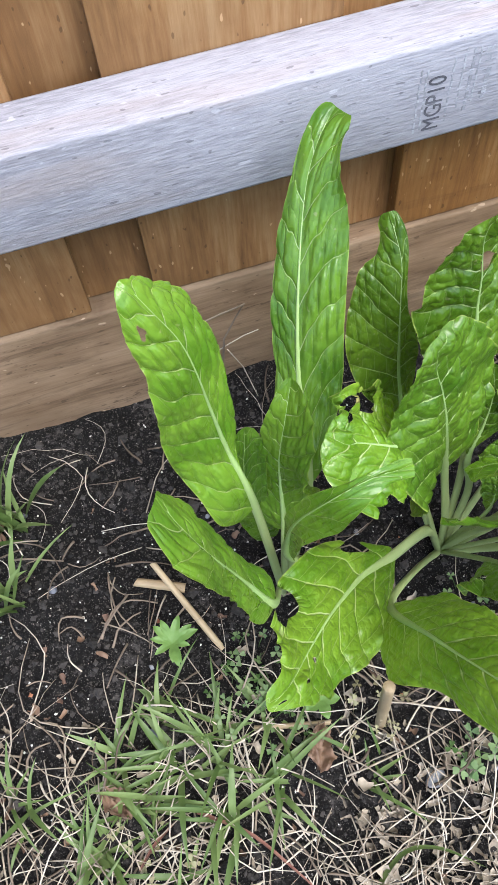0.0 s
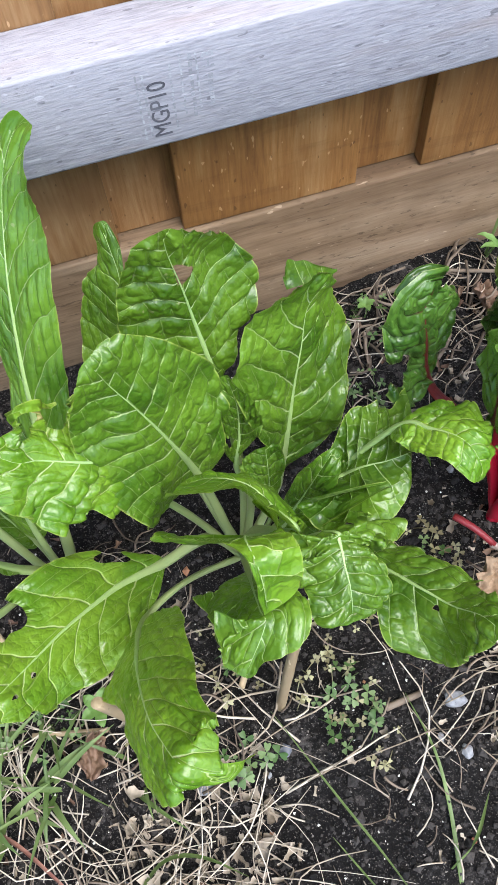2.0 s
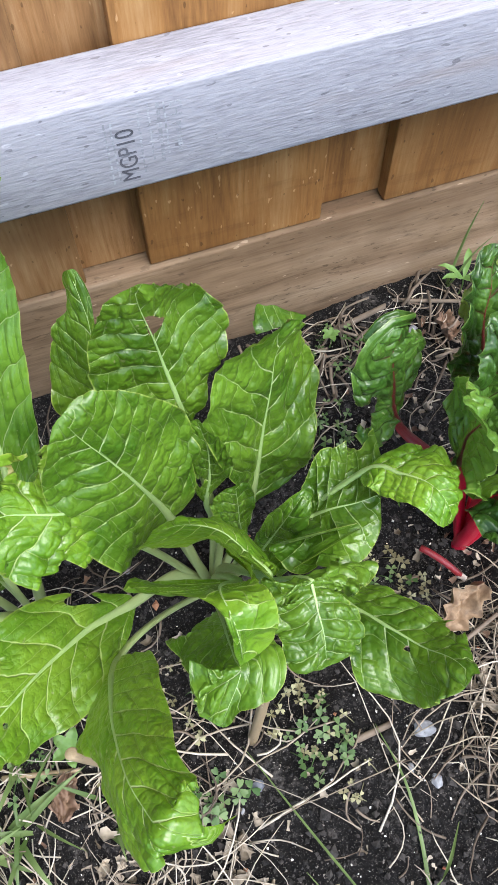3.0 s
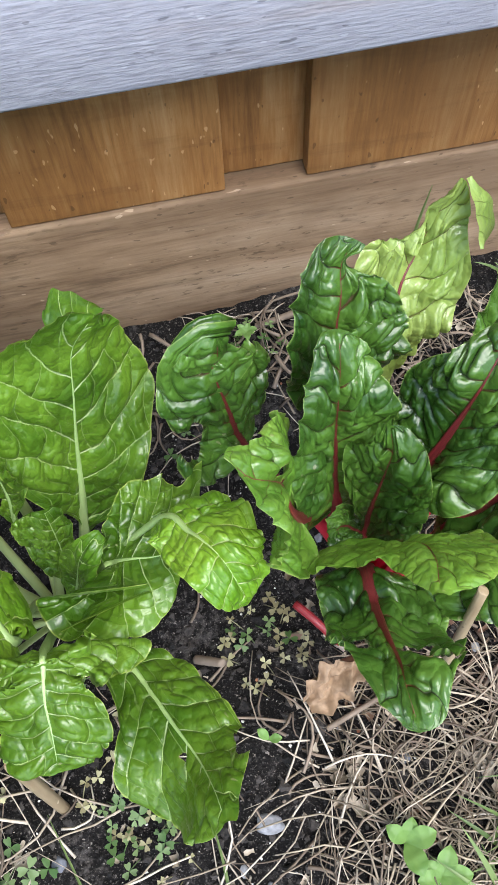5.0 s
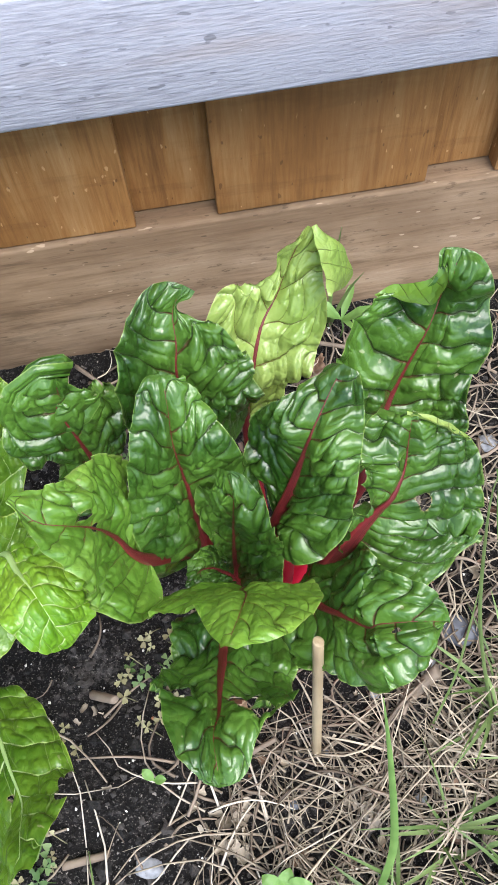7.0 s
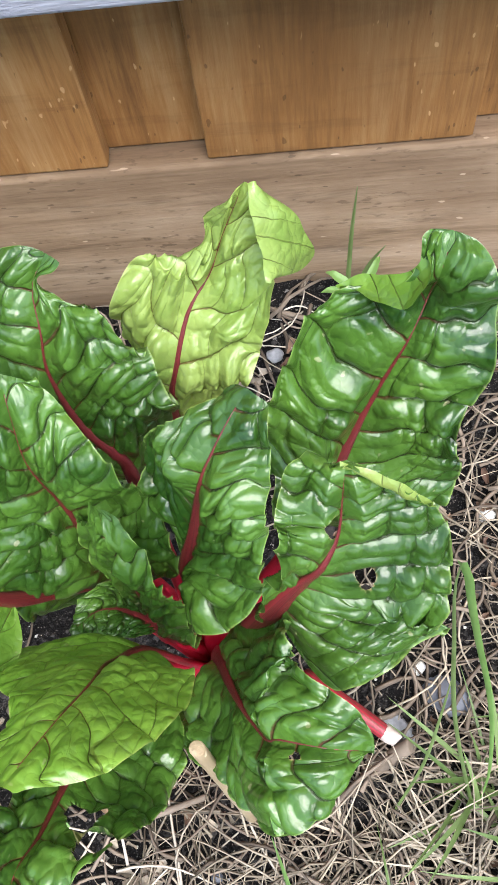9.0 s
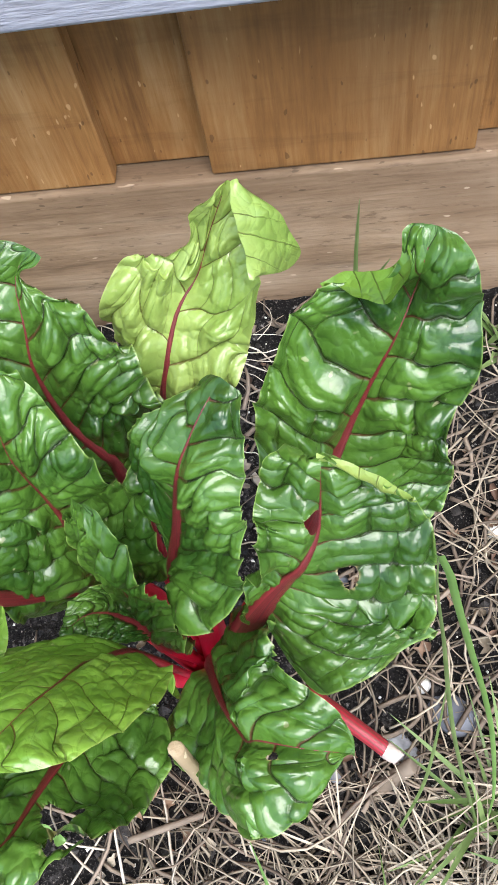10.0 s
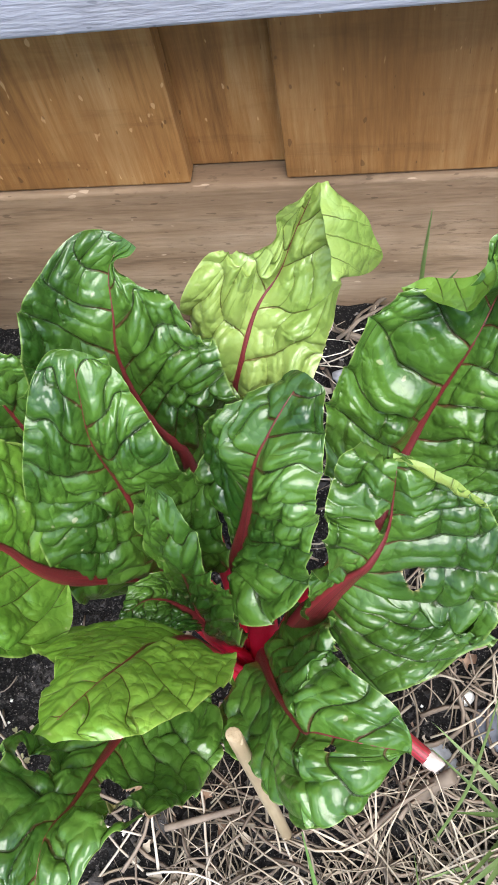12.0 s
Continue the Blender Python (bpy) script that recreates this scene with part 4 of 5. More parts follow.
# the red plant
leaf(red, [crown_r, (0.355, 0.25, 0.12), (0.3184, 0.2861, 0.1646), (0.308, 0.2935, 0.2208), (0.3037, 0.2979, 0.2531), (0.3065, 0.2989, 0.255), (0.3079, 0.3002, 0.2735)], 2, [(0.8, 0.5, 0)],
     [0.0009, 0.0008, 0.0129, 0.0348, 0.0358, 0.0306, 0.0298, 0.0254, 0.0183, 0.0108, 0.0035], [0.001, 0.001, 0.0043, 0.011, 0.0177, 0.0245, 0.0294, 0.0237, 0.0082, 0.0029, 0.0025],
     fold=([0.38, -0.12, -0.45, -0.66], [0.01, 0.12, 0.06, 0.3]), r=0.0036, holes=[(0.42, -0.75, 0.1, 0.26)], quilt=0.0046, curl=([0.1, -0.11, -0.23, -0.32], [0.07, 0.01, -0.11, -0.07]), **D)
leaf(red, [crown_r, (0.384, 0.252, 0.09), (0.3771, 0.2834, 0.1955), (0.3738, 0.2857, 0.2178), (0.3661, 0.2899, 0.2364), (0.3625, 0.2968, 0.2629), (0.365, 0.3033, 0.2814), (0.3662, 0.3114, 0.2943), (0.373, 0.317, 0.3031)], 2, [(1, 0.1, 0)],
     [0.0015, 0.0125, 0.0207, 0.0247, 0.0278, 0.0301, 0.034, 0.03, 0.0174, 0.0085, 0.001], [0.0016, 0.0163, 0.0273, 0.0316, 0.0348, 0.0356, 0.0341, 0.0227, 0.002, 0.0048, 0.0051],
     fold=([-0.04, -0.01, 0.34, -0.27], [-0.66, -0.17, -0.11, 0.33]), curl=([-0.04, 0.02, 0.22, 0.02], [-0.27, -0.1, -0.11, 0.06]), r=0.0031, quilt=0.0046, **D)
leaf(red, [crown_r, (0.395, 0.265, 0.09), (0.3933, 0.3073, 0.1756), (0.3943, 0.313, 0.2029), (0.3993, 0.317, 0.2241), (0.4069, 0.3311, 0.2426), (0.4168, 0.3413, 0.2528), (0.4239, 0.3466, 0.2690), (0.4335, 0.3500, 0.2900)], 2, [(1, -0.1, -0.2)],
     [0.0037, 0.0119, 0.0196, 0.0259, 0.0299, 0.0288, 0.0248, 0.0079, 0.0104, 0.0090, 0.003], [0.009, 0.0115, 0.0143, 0.0171, 0.0213, 0.0298, 0.0300, 0.0200, 0.0130, 0.0065, 0.0015],
     fold=([-0.92, -0.64, 0.08, 0.9], [-0.3, -0.21, 0.30, 0.1]), curl=([-0.34, -0.23, 0.09, 0.57], [-0.03, -0.07, 0.06, -0.2]), r=0.003, **P)
leaf(red, [crown_r, (0.374, 0.242, 0.055), (0.3603, 0.2537, 0.1465), (0.3569, 0.2637, 0.2173), (0.3559, 0.2656, 0.2569), (0.3571, 0.2724, 0.2768), (0.3574, 0.2797, 0.2879), (0.3578, 0.2833, 0.2895)], 2, [(1, 0, 0)],
     [0.0039, 0.0246, 0.0365, 0.0391, 0.0393, 0.0381, 0.0318, 0.0219, 0.0162, 0.01, 0.001], [0.001, 0.0147, 0.0252, 0.0365, 0.0377, 0.0333, 0.0296, 0.0219, 0.0151, 0.0103, 0.0086],
     fold=([0.52, 0.57, 0.47, 0.11], [0.31, 0.18, 0.03, -0.47]), curl=([0.08, 0.14, 0.11, -0.04], [-0.02, -0.08, -0.17, -0.4]), r=0.0038, quilt=0.0046, **D)
leaf(red, [crown_r, (0.384, 0.236, 0.05), (0.3739, 0.2343, 0.1018), (0.3744, 0.2407, 0.1582), (0.3773, 0.2431, 0.2166), (0.3788, 0.2457, 0.2356), (0.3772, 0.2527, 0.2495)], 2, [(0.85, -0.5, 0)],
     [0.003, 0.0037, 0.0038, 0.0024, 0.0053, 0.0125, 0.0201, 0.0227, 0.0117, 0.0068, 0.0044], [0.0032, 0.0119, 0.0191, 0.0254, 0.0284, 0.0289, 0.0271, 0.0226, 0.0157, 0.0093, 0.0035],
     fold=([-0.04, -0.19, -0.39, -0.42], [-0.0, 0.14, 0.17, 0.01]), curl=([0.61, 0.52, 0.4, 0.38], [-0.58, -0.42, -0.3, -0.27]), r=0.0036, quilt=0.0046, **D)
leaf(red, [crown_r, (0.4, 0.242, 0.12), (0.4002, 0.2463, 0.1822), (0.4081, 0.2498, 0.2281), (0.4151, 0.2523, 0.2665), (0.4212, 0.258, 0.2803), (0.4272, 0.2646, 0.2885), (0.4332, 0.2711, 0.2935)], 2, [(1, -0.1, 0.1)],
     [0.0004, 0.001, 0.0036, 0.0144, 0.0274, 0.0327, 0.0274, 0.0164, 0.0116, 0.0086, 0.001], [0.001, 0.0139, 0.027, 0.0342, 0.0347, 0.0296, 0.0249, 0.0212, 0.0154, 0.0096, 0.0065],
     fold=([-0.73, -0.68, -0.86, -0.9], [1.55, 0.86, 0.45, 0.39]), curl=([0.25, 0.06, -0.23, -0.46], [-0.06, -0.17, -0.18, 0.01]), r=0.0062, quilt=0.0046, **D)
leaf(red, [crown_r, (0.412, 0.252, 0.07), (0.4503, 0.2708, 0.1641), (0.4587, 0.2846, 0.1805), (0.4719, 0.3019, 0.2036), (0.4825, 0.3097, 0.2294), (0.4887, 0.3138, 0.244), (0.4955, 0.3231, 0.2597), (0.4957, 0.3177, 0.275), (0.4996, 0.3263, 0.2866)], 2, [(0.9, -0.4, -0.1)],
     [0.0128, 0.0198, 0.0267, 0.0337, 0.0427, 0.0411, 0.0388, 0.0261, 0.0086, 0.0097, 0.0042], [0.0119, 0.029, 0.0439, 0.0503, 0.0444, 0.0333, 0.0326, 0.0238, 0.0193, 0.012, 0.003],
     fold=([0.49, 0.49, 0.19, -0.02], [-0.32, -0.05, -0.01, -0.18]), curl=([0.06, 0.17, 0.25, 0.53], [-0.36, -0.15, 0.01, 0.17]), r=0.005, quilt=0.0055, **{**D, "taper": 2.8})
leaf(red, [crown_r, (0.405, 0.226, 0.095), (0.4319, 0.2283, 0.1911), (0.4445, 0.2314, 0.2201), (0.4513, 0.2328, 0.2318), (0.4574, 0.2404, 0.2437), (0.4591, 0.2472, 0.258), (0.4599, 0.2514, 0.2698), (0.4604, 0.2564, 0.2706)], 2, [(0.62, 0.05, -0.76)],
     [0.0067, 0.0076, 0.0093, 0.0116, 0.0147, 0.0195, 0.0224, 0.0204, 0.0175, 0.0094, 0.0016], [0.0071, 0.0348, 0.0418, 0.0489, 0.0563, 0.0475, 0.0378, 0.0275, 0.0152, 0.0072, 0.0011],
     fold=([0.59, 0.03, -0.43, -1.13], [1.1, 0.27, 0.22, 0.16]), curl=([0.69, 0.43, 0.21, -0.11], [0.18, -0.06, 0.08, 0.2]), r=0.0068, holes=[(0.5, 0.33, 0.035, 0.07), (0.7, -0.1, 0.05, 0.12)], quilt=0.0046, **{**D, "net": 2.2, "taper": 2.4})
leaf(red, [crown_r, (0.4029, 0.221, 0.1248), (0.4174, 0.1963, 0.1869), (0.4293, 0.1806, 0.2108), (0.4343, 0.1797, 0.2171), (0.4507, 0.1762, 0.2247), (0.4651, 0.1753, 0.2182)], 1, [(-0.2, -0.9, -0.1)],
     [0.0051, 0.0143, 0.0221, 0.0272, 0.0325, 0.0368, 0.032, 0.0233, 0.0162, 0.0078, 0.0007], [0.0008, 0.0191, 0.0312, 0.0342, 0.0325, 0.0287, 0.0284, 0.0265, 0.0153, 0.001, 0.0009],
     fold=([-0.35, -0.33, -0.05, 0.39], [0.54, 0.27, -0.03, -0.28]), curl=([-0.44, -0.42, -0.27, -0.03], [-0.06, -0.24, -0.42, -0.44]), r=0.0048, holes=[(0.82, 0.15, 0.013, 0.04)], quilt=0.0046, **D)
leaf(red, [crown_r, (0.3658, 0.2138, 0.1488), (0.3607, 0.1876, 0.1763), (0.3583, 0.1655, 0.2067), (0.3572, 0.1528, 0.2229), (0.3545, 0.1423, 0.2361), (0.3548, 0.1236, 0.2374)], 1, [(-1, 0, 0)],
     [0.0078, 0.0149, 0.0217, 0.029, 0.037, 0.0363, 0.0302, 0.0248, 0.017, 0.0118, 0.0036], [0.0215, 0.0239, 0.0258, 0.0269, 0.0263, 0.0274, 0.0314, 0.0267, 0.0187, 0.0096, 0.0026],
     fold=([-0.22, -0.31, -0.12, 0.24], [0.07, 0.05, 0.31, 0.44]), curl=([-0.42, -0.45, -0.39, -0.24], [-0.46, -0.25, 0.09, 0.4]), r=0.0060, holes=[(0.7, 0.62, 0.05, 0.18), (0.66, -0.35, 0.05, 0.2), (0.76, -0.75, 0.05, 0.25)], quilt=0.0046, **D)
leaf(red, [crown_r, (0.387, 0.22, 0.11), (0.3797, 0.2175, 0.1729), (0.3744, 0.2097, 0.2007), (0.3747, 0.2051, 0.2192), (0.3772, 0.1964, 0.2443), (0.3745, 0.1847, 0.2654), (0.3701, 0.1739, 0.2776), (0.3672, 0.1673, 0.2838)], 2, [(-0.9, 0.3, -0.5)],
     [0.0011, 0.0205, 0.0295, 0.0281, 0.0276, 0.0314, 0.0323, 0.0273, 0.0185, 0.0064, 0.0034], [0.0054, 0.0274, 0.0414, 0.0462, 0.0433, 0.0316, 0.0221, 0.0179, 0.0108, 0.0042, 0.0029],
     fold=([-0.31, 0.26, 0.15, -0.04], [0.1, -0.09, -0.07, -0.24]), curl=([-0.5, -0.26, -0.27, -0.38], [-0.41, -0.57, -0.52, -0.5]), r=0.0022, quilt=0.002, wave=0.003, ribs=8, net=2.5, skin=MIXED, stalk=STALK_RED)
leaf(red, [crown_r, (0.366, 0.264, 0.095), (0.3325, 0.2343, 0.2), (0.3239, 0.232, 0.2439), (0.3206, 0.2262, 0.2728), (0.3144, 0.2202, 0.2946), (0.3061, 0.2187, 0.3066), (0.2988, 0.2249, 0.3168)], 2, [(0.1, 0.75, 0.45)],
     [0.005, 0.0209, 0.0277, 0.0337, 0.0328, 0.0302, 0.0262, 0.0172, 0.0078, 0.0024, 0.0016], [0.001, 0.0113, 0.0215, 0.0305, 0.0352, 0.0333, 0.0242, 0.0165, 0.0142, 0.0077, 0.0009],
     fold=([0.45, -0.18, -0.03, 0.27], [-0.29, -0.09, -0.06, -0.1]), curl=([0.07, -0.2, -0.14, -0.02], [-0.32, -0.22, -0.22, -0.26]), r=0.0028, quilt=0.0034, wave=0.004, net=2.0, holes=[(0.72, 0.18, 0.025, 0.09), (0.6, 0.0, 0.02, 0.06)], skin=HALF, stalk=STALK_RED)
leaf(red, [crown_r, (0.3743, 0.2354, 0.1212), (0.3649, 0.2382, 0.1498), (0.356, 0.2361, 0.1639), (0.3465, 0.226, 0.1713)], 1, [(0.3, 0.9, 0)],
     [0.001, 0.001, 0.002, 0.0058, 0.0099, 0.0119, 0.0124, 0.0116, 0.0103, 0.0086, 0.0068], [0.0025, 0.003, 0.0039, 0.0053, 0.008, 0.0108, 0.0128, 0.01, 0.0054, 0.0027, 0.0011],
     fold=([0.06, 0.09, 0.1, 0.11], [0.15, 0.08, 0.09, 0.15]), r=0.0030, quilt=0.0046, curl=([-0.02, -0.0, 0.0, 0.0], [0.02, -0.01, -0.0, 0.02]), **D)


# margins that have flopped over
turned_edge(LEAVES[11], [(0.2288, 0.3389, 0.2505), (0.2397, 0.3365, 0.255), (0.2498, 0.334, 0.2593), (0.2591, 0.3324, 0.2639)],
            [(0.2301, 0.3672, 0.2595), (0.2382, 0.3559, 0.2572), (0.2505, 0.3463, 0.2585), (0.261, 0.3393, 0.263)], GREEN)
turned_edge(LEAVES[25], [(0.4347, 0.3470, 0.2924), (0.4351, 0.3378, 0.2899), (0.4367, 0.3321, 0.2834), (0.4380, 0.3278, 0.2765), (0.4382, 0.3229, 0.2706)],
            [(0.4440, 0.3505, 0.2872), (0.4506, 0.3462, 0.2783), (0.4538, 0.3438, 0.2664), (0.4530, 0.3394, 0.2535), (0.4430, 0.3270, 0.2620)], PALE)
turned_edge(LEAVES[30], [(0.4588, 0.2558, 0.2719), (0.4704, 0.2518, 0.2700), (0.4803, 0.2496, 0.2614), (0.4898, 0.2471, 0.2499)],
            [(0.4625, 0.2489, 0.2742), (0.4703, 0.2462, 0.2734), (0.4787, 0.2450, 0.2649), (0.4881, 0.2448, 0.2529)], PALE)
turned_edge(LEAVES[29], [(0.4622, 0.3258, 0.2619), (0.4712, 0.3275, 0.2649), (0.4820, 0.3222, 0.2709), (0.4887, 0.3203, 0.2781), (0.4897, 0.3235, 0.2829)],
            [(0.4663, 0.3219, 0.2650), (0.4734, 0.3139, 0.2679), (0.4828, 0.3083, 0.2728), (0.4909, 0.3085, 0.2809), (0.4952, 0.3152, 0.2859)], HALF)

# ---- litter and small plants ----
rnd = random.Random(11)


def grow(v, f, verts, faces):
    k = len(v)
    v.extend(verts)
    f.extend(tuple(i + k for i in q) for q in faces)


def strand(a, b, sag, rad, n=6, ring=4, taper=0.5, wob=0.0):
    """A thin stem from a to b, bowed by sag."""
    a, b = np.array(a, float), np.array(b, float)
    t = np.linspace(0, 1, n)[:, None]
    c = a + (b - a) * t + np.array(sag) * np.sin(np.pi * t)
    if wob:
        c = c + np.array([[rnd.uniform(-wob, wob) for _ in range(3)] for _ in range(n)])
    tg = tangents(c)
    sd = unit(np.cross(tg, np.array([0.1, 0.2, 1.0])))
    up = np.cross(sd, tg)
    r = rad * (1 - (1 - taper) * t[:, 0])
    v, f = tube(c, sd, up, r, r, ring)
    return [tuple(p) for p in v], f


def litter(name, zones, material, label, category, lift=0.012):
    v, f = [], []
    for x0, x1, y0, y1, count, lo, hi, r in zones:
        for _ in range(count):
            x, y = rnd.uniform(x0, x1), rnd.uniform(y0, y1)
            d, l = rnd.uniform(0, 6.283), rnd.uniform(lo, hi)
            x2, y2 = x + math.cos(d) * l, min(0.488, y + math.sin(d) * l)
            z1, z2 = height(x, y) + rnd.uniform(0.0, lift), height(x2, y2) + rnd.uniform(0.0, lift)
            n = math.cos(d), math.sin(d)
            bow = rnd.gauss(0, 0.18) * l
            grow(v, f, *strand((x, y, z1 + r), (x2, y2, z2 + r), (-n[1] * bow, n[0] * bow, rnd.uniform(0, 0.12) * l), r * rnd.uniform(0.5, 1.7), 7, 4, 0.5, l * rnd.choice((0.004, 0.008, 0.02))))
    ob = obj(name, v, f, material)
    return tagged(ob, label, category, kind="stuff")


litter("straw", [(-0.32, 0.08, -0.02, 0.22, 450, 0.012, 0.11, 0.0006), (0.02, 0.15, -0.03, 0.11, 60, 0.02, 0.11, 0.0005), (0.12, 0.34, 0.0, 0.2, 24, 0.03, 0.14, 0.0007), (0.31, 0.44, -0.03, 0.13, 60, 0.02, 0.11, 0.0006), (0.20, 0.30, -0.03, 0.10, 12, 0.01, 0.06, 0.0005), (-0.3, 0.12, 0.22, 0.47, 60, 0.02, 0.10, 0.0005), (0.28, 0.46, 0.36, 0.48, 60, 0.02, 0.07, 0.0006)], STRAW, "pale dry straw scattered over the soil", "straw")
litter("old_straw", [(0.34, 0.62, -0.02, 0.17, 600, 0.015, 0.10, 0.0006), (0.46, 0.74, 0.10, 0.44, 640, 0.015, 0.09, 0.0006)], OLD_STRAW, "dull matted straw on the soil by the red chard", "straw")
litter("dead_stems", [(-0.32, 0.12, -0.02, 0.45, 190, 0.015, 0.06, 0.0008), (0.30, 0.62, -0.02, 0.20, 200, 0.015, 0.07, 0.0009), (0.44, 0.74, 0.14, 0.46, 430, 0.015, 0.06, 0.0011), (0.10, 0.34, 0.0, 0.25, 34, 0.01, 0.05, 0.0008), (0.25, 0.46, 0.38, 0.48, 70, 0.02, 0.06, 0.0014)], ROOT, "brown dead stems and roots lying on the soil", "dead stems")


def crumbs(name, zones, material, label, category, flat=0.7):
    """Angular little lumps, joined."""
    v, f = [], []
    base = [(1, 0, 0), (-1, 0, 0), (0, 1, 0), (0, -1, 0), (0, 0, 1), (0, 0, -1)]
    tri = [(0, 2, 4), (2, 1, 4), (1, 3, 4), (3, 0, 4), (2, 0, 5), (1, 2, 5), (3, 1, 5), (0, 3, 5)]
    for x0, x1, y0, y1, count, lo, hi in zones:
        for _ in range(count):
            x, y, r = rnd.uniform(x0, x1), rnd.uniform(y0, y1), lo + (hi - lo) * rnd.random() ** 3
            m = Euler((rnd.uniform(0, 6), rnd.uniform(0, 6), rnd.uniform(0, 6))).to_matrix()
            z = height(x, y)
            pts = []
            for b in base:
                q = m @ (Vector(b) * r * rnd.uniform(0.6, 1.3))
                pts.append((x + q.x, y + q.y, z + q.z * flat + r * 0.25))
            grow(v, f, pts, tri)
    return tagged(obj(name, v, f, material, smooth=False), label, category, kind="stuff")


crumbs("soil_crumbs", [(-0.33, 0.72, -0.06, 0.48, 900, 0.0030, 0.0075), (-0.33, 0.72, -0.06, 0.48, 9000, 0.0008, 0.0042), (-0.33, 0.72, -0.06, 0.48, 12000, 0.0006, 0.0022)], CLOD, "loose dark crumbs of garden soil", "soil")
crumbs("grit", [(-0.33, 0.72, -0.06, 0.48, 2600, 0.0003, 0.0016)], WHITE_STONE, "pale grit strewn over the soil", "grit")
crumbs("brick_crumbs", [(-0.33, 0.72, -0.02, 0.45, 32, 0.0015, 0.005)], BRICKY, "orange brick crumbs on the soil", "grit")


def flakes(name, zones, material, label, category):
    """Small curled scraps of dead leaf."""
    v, f = [], []
    for x0, x1, y0, y1, count, lo, hi in zones:
        for _ in range(count):
            x, y, l = rnd.uniform(x0, x1), rnd.uniform(y0, y1), rnd.uniform(lo, hi)
            m = Euler((rnd.uniform(-0.7, 0.7), rnd.uniform(-0.7, 0.7), rnd.uniform(0, 6.28))).to_matrix()
            w, c = l * rnd.uniform(0.12, 0.42), rnd.uniform(0.2, 0.9) * l
            pts = []
            for i in range(4):
                a = i / 3
                wd = w * rnd.uniform(0.25, 1.25)
                for sgn in (-1, 0, 1):
                    q = m @ Vector(((a - 0.5) * l, sgn * wd, c * (abs(sgn) * 0.5 + (a - 0.5) ** 2)))
                    pts.append((x + q.x, y + q.y, height(x, y) + 0.004 + q.z + abs(q.z) * 0.3))
            faces = [(i * 3 + j, i * 3 + j + 1, i * 3 + j + 4, i * 3 + j + 3) for i in range(3) for j in range(2)]
            grow(v, f, pts, faces)
    return tagged(obj(name, v, f, material), label, category, kind="stuff")


flakes("dead_leaf_scraps", [(-0.30, 0.14, -0.02, 0.24, 170, 0.003, 0.012), (0.02, 0.13, 0.02, 0.11, 90, 0.005, 0.014), (0.33, 0.70, -0.02, 0.45, 240, 0.003, 0.011), (0.10, 0.34, 0.0, 0.22, 50, 0.003, 0.008)], TAN, "pale curled scraps of dead leaves", "leaf litter")
flakes("dead_clover", [(0.325, 0.352, 0.090, 0.122, 14, 0.008, 0.013), (0.415, 0.445, 0.095, 0.120, 10, 0.007, 0.012), (0.01, 0.05, 0.06, 0.11, 16, 0.006, 0.011)], TAN, "pale dried clover leaves on the straw", "leaf litter")
flakes("brown_leaf_scraps", [(-0.30, 0.10, 0.0, 0.40, 90, 0.004, 0.011), (0.33, 0.70, -0.02, 0.45, 150, 0.004, 0.011)], DRY_LEAF, "brown curled scraps of dead leaves", "leaf litter")


def trefoil(v, f, x, y, z, size, face):
    """Three notched leaflets on a stem."""
    m = Euler((rnd.uniform(-0.4, 0.4), rnd.uniform(-0.4, 0.4), face)).to_matrix()
    for k in range(3):
        a = k * 2.094
        ca, sa = math.cos(a), math.sin(a)
        pts = []
        for px, py, pz in ((0, 0, 0), (0.35, 0.28, 0.08), (0.35, -0.28, 0.08), (0.78, 0.42, 0.10), (0.78, -0.42, 0.10), (0.86, 0, 0.0), (1.0, 0.26, 0.06), (1.0, -0.26, 0.06), (0.45, 0, 0.0)):
            q = m @ Vector((px * ca - py * sa, px * sa + py * ca, pz)) * size
            pts.append((x + q.x, y + q.y, z + q.z))
        grow(v, f, pts, [(0, 8, 1), (0, 2, 8), (1, 8, 5, 3), (2, 4, 5, 8), (3, 5, 6), (4, 7, 5)])
    g = height(x, y)
    grow(v, f, *strand((x + rnd.uniform(-0.01, 0.01), y + rnd.uniform(-0.01, 0.01), g), (x, y, z), (0, 0, 0.002), 0.0005, 4, 3, 0.8))


def clover(x, y, spreadr, count, size, material, label):
    v, f = [], []
    for _ in range(count):
        a, d = rnd.uniform(0, 6.283), spreadr * math.sqrt(rnd.random())
        px, py = x + math.cos(a) * d, y + math.sin(a) * d
        trefoil(v, f, px, py, height(px, py) + rnd.uniform(0.004, 0.02), size * rnd.uniform(0.5, 0.95), rnd.uniform(0, 6.28))
    return tagged(obj("clover", v, f, material), label, "clover", "clover patches on the soil", "stuff")


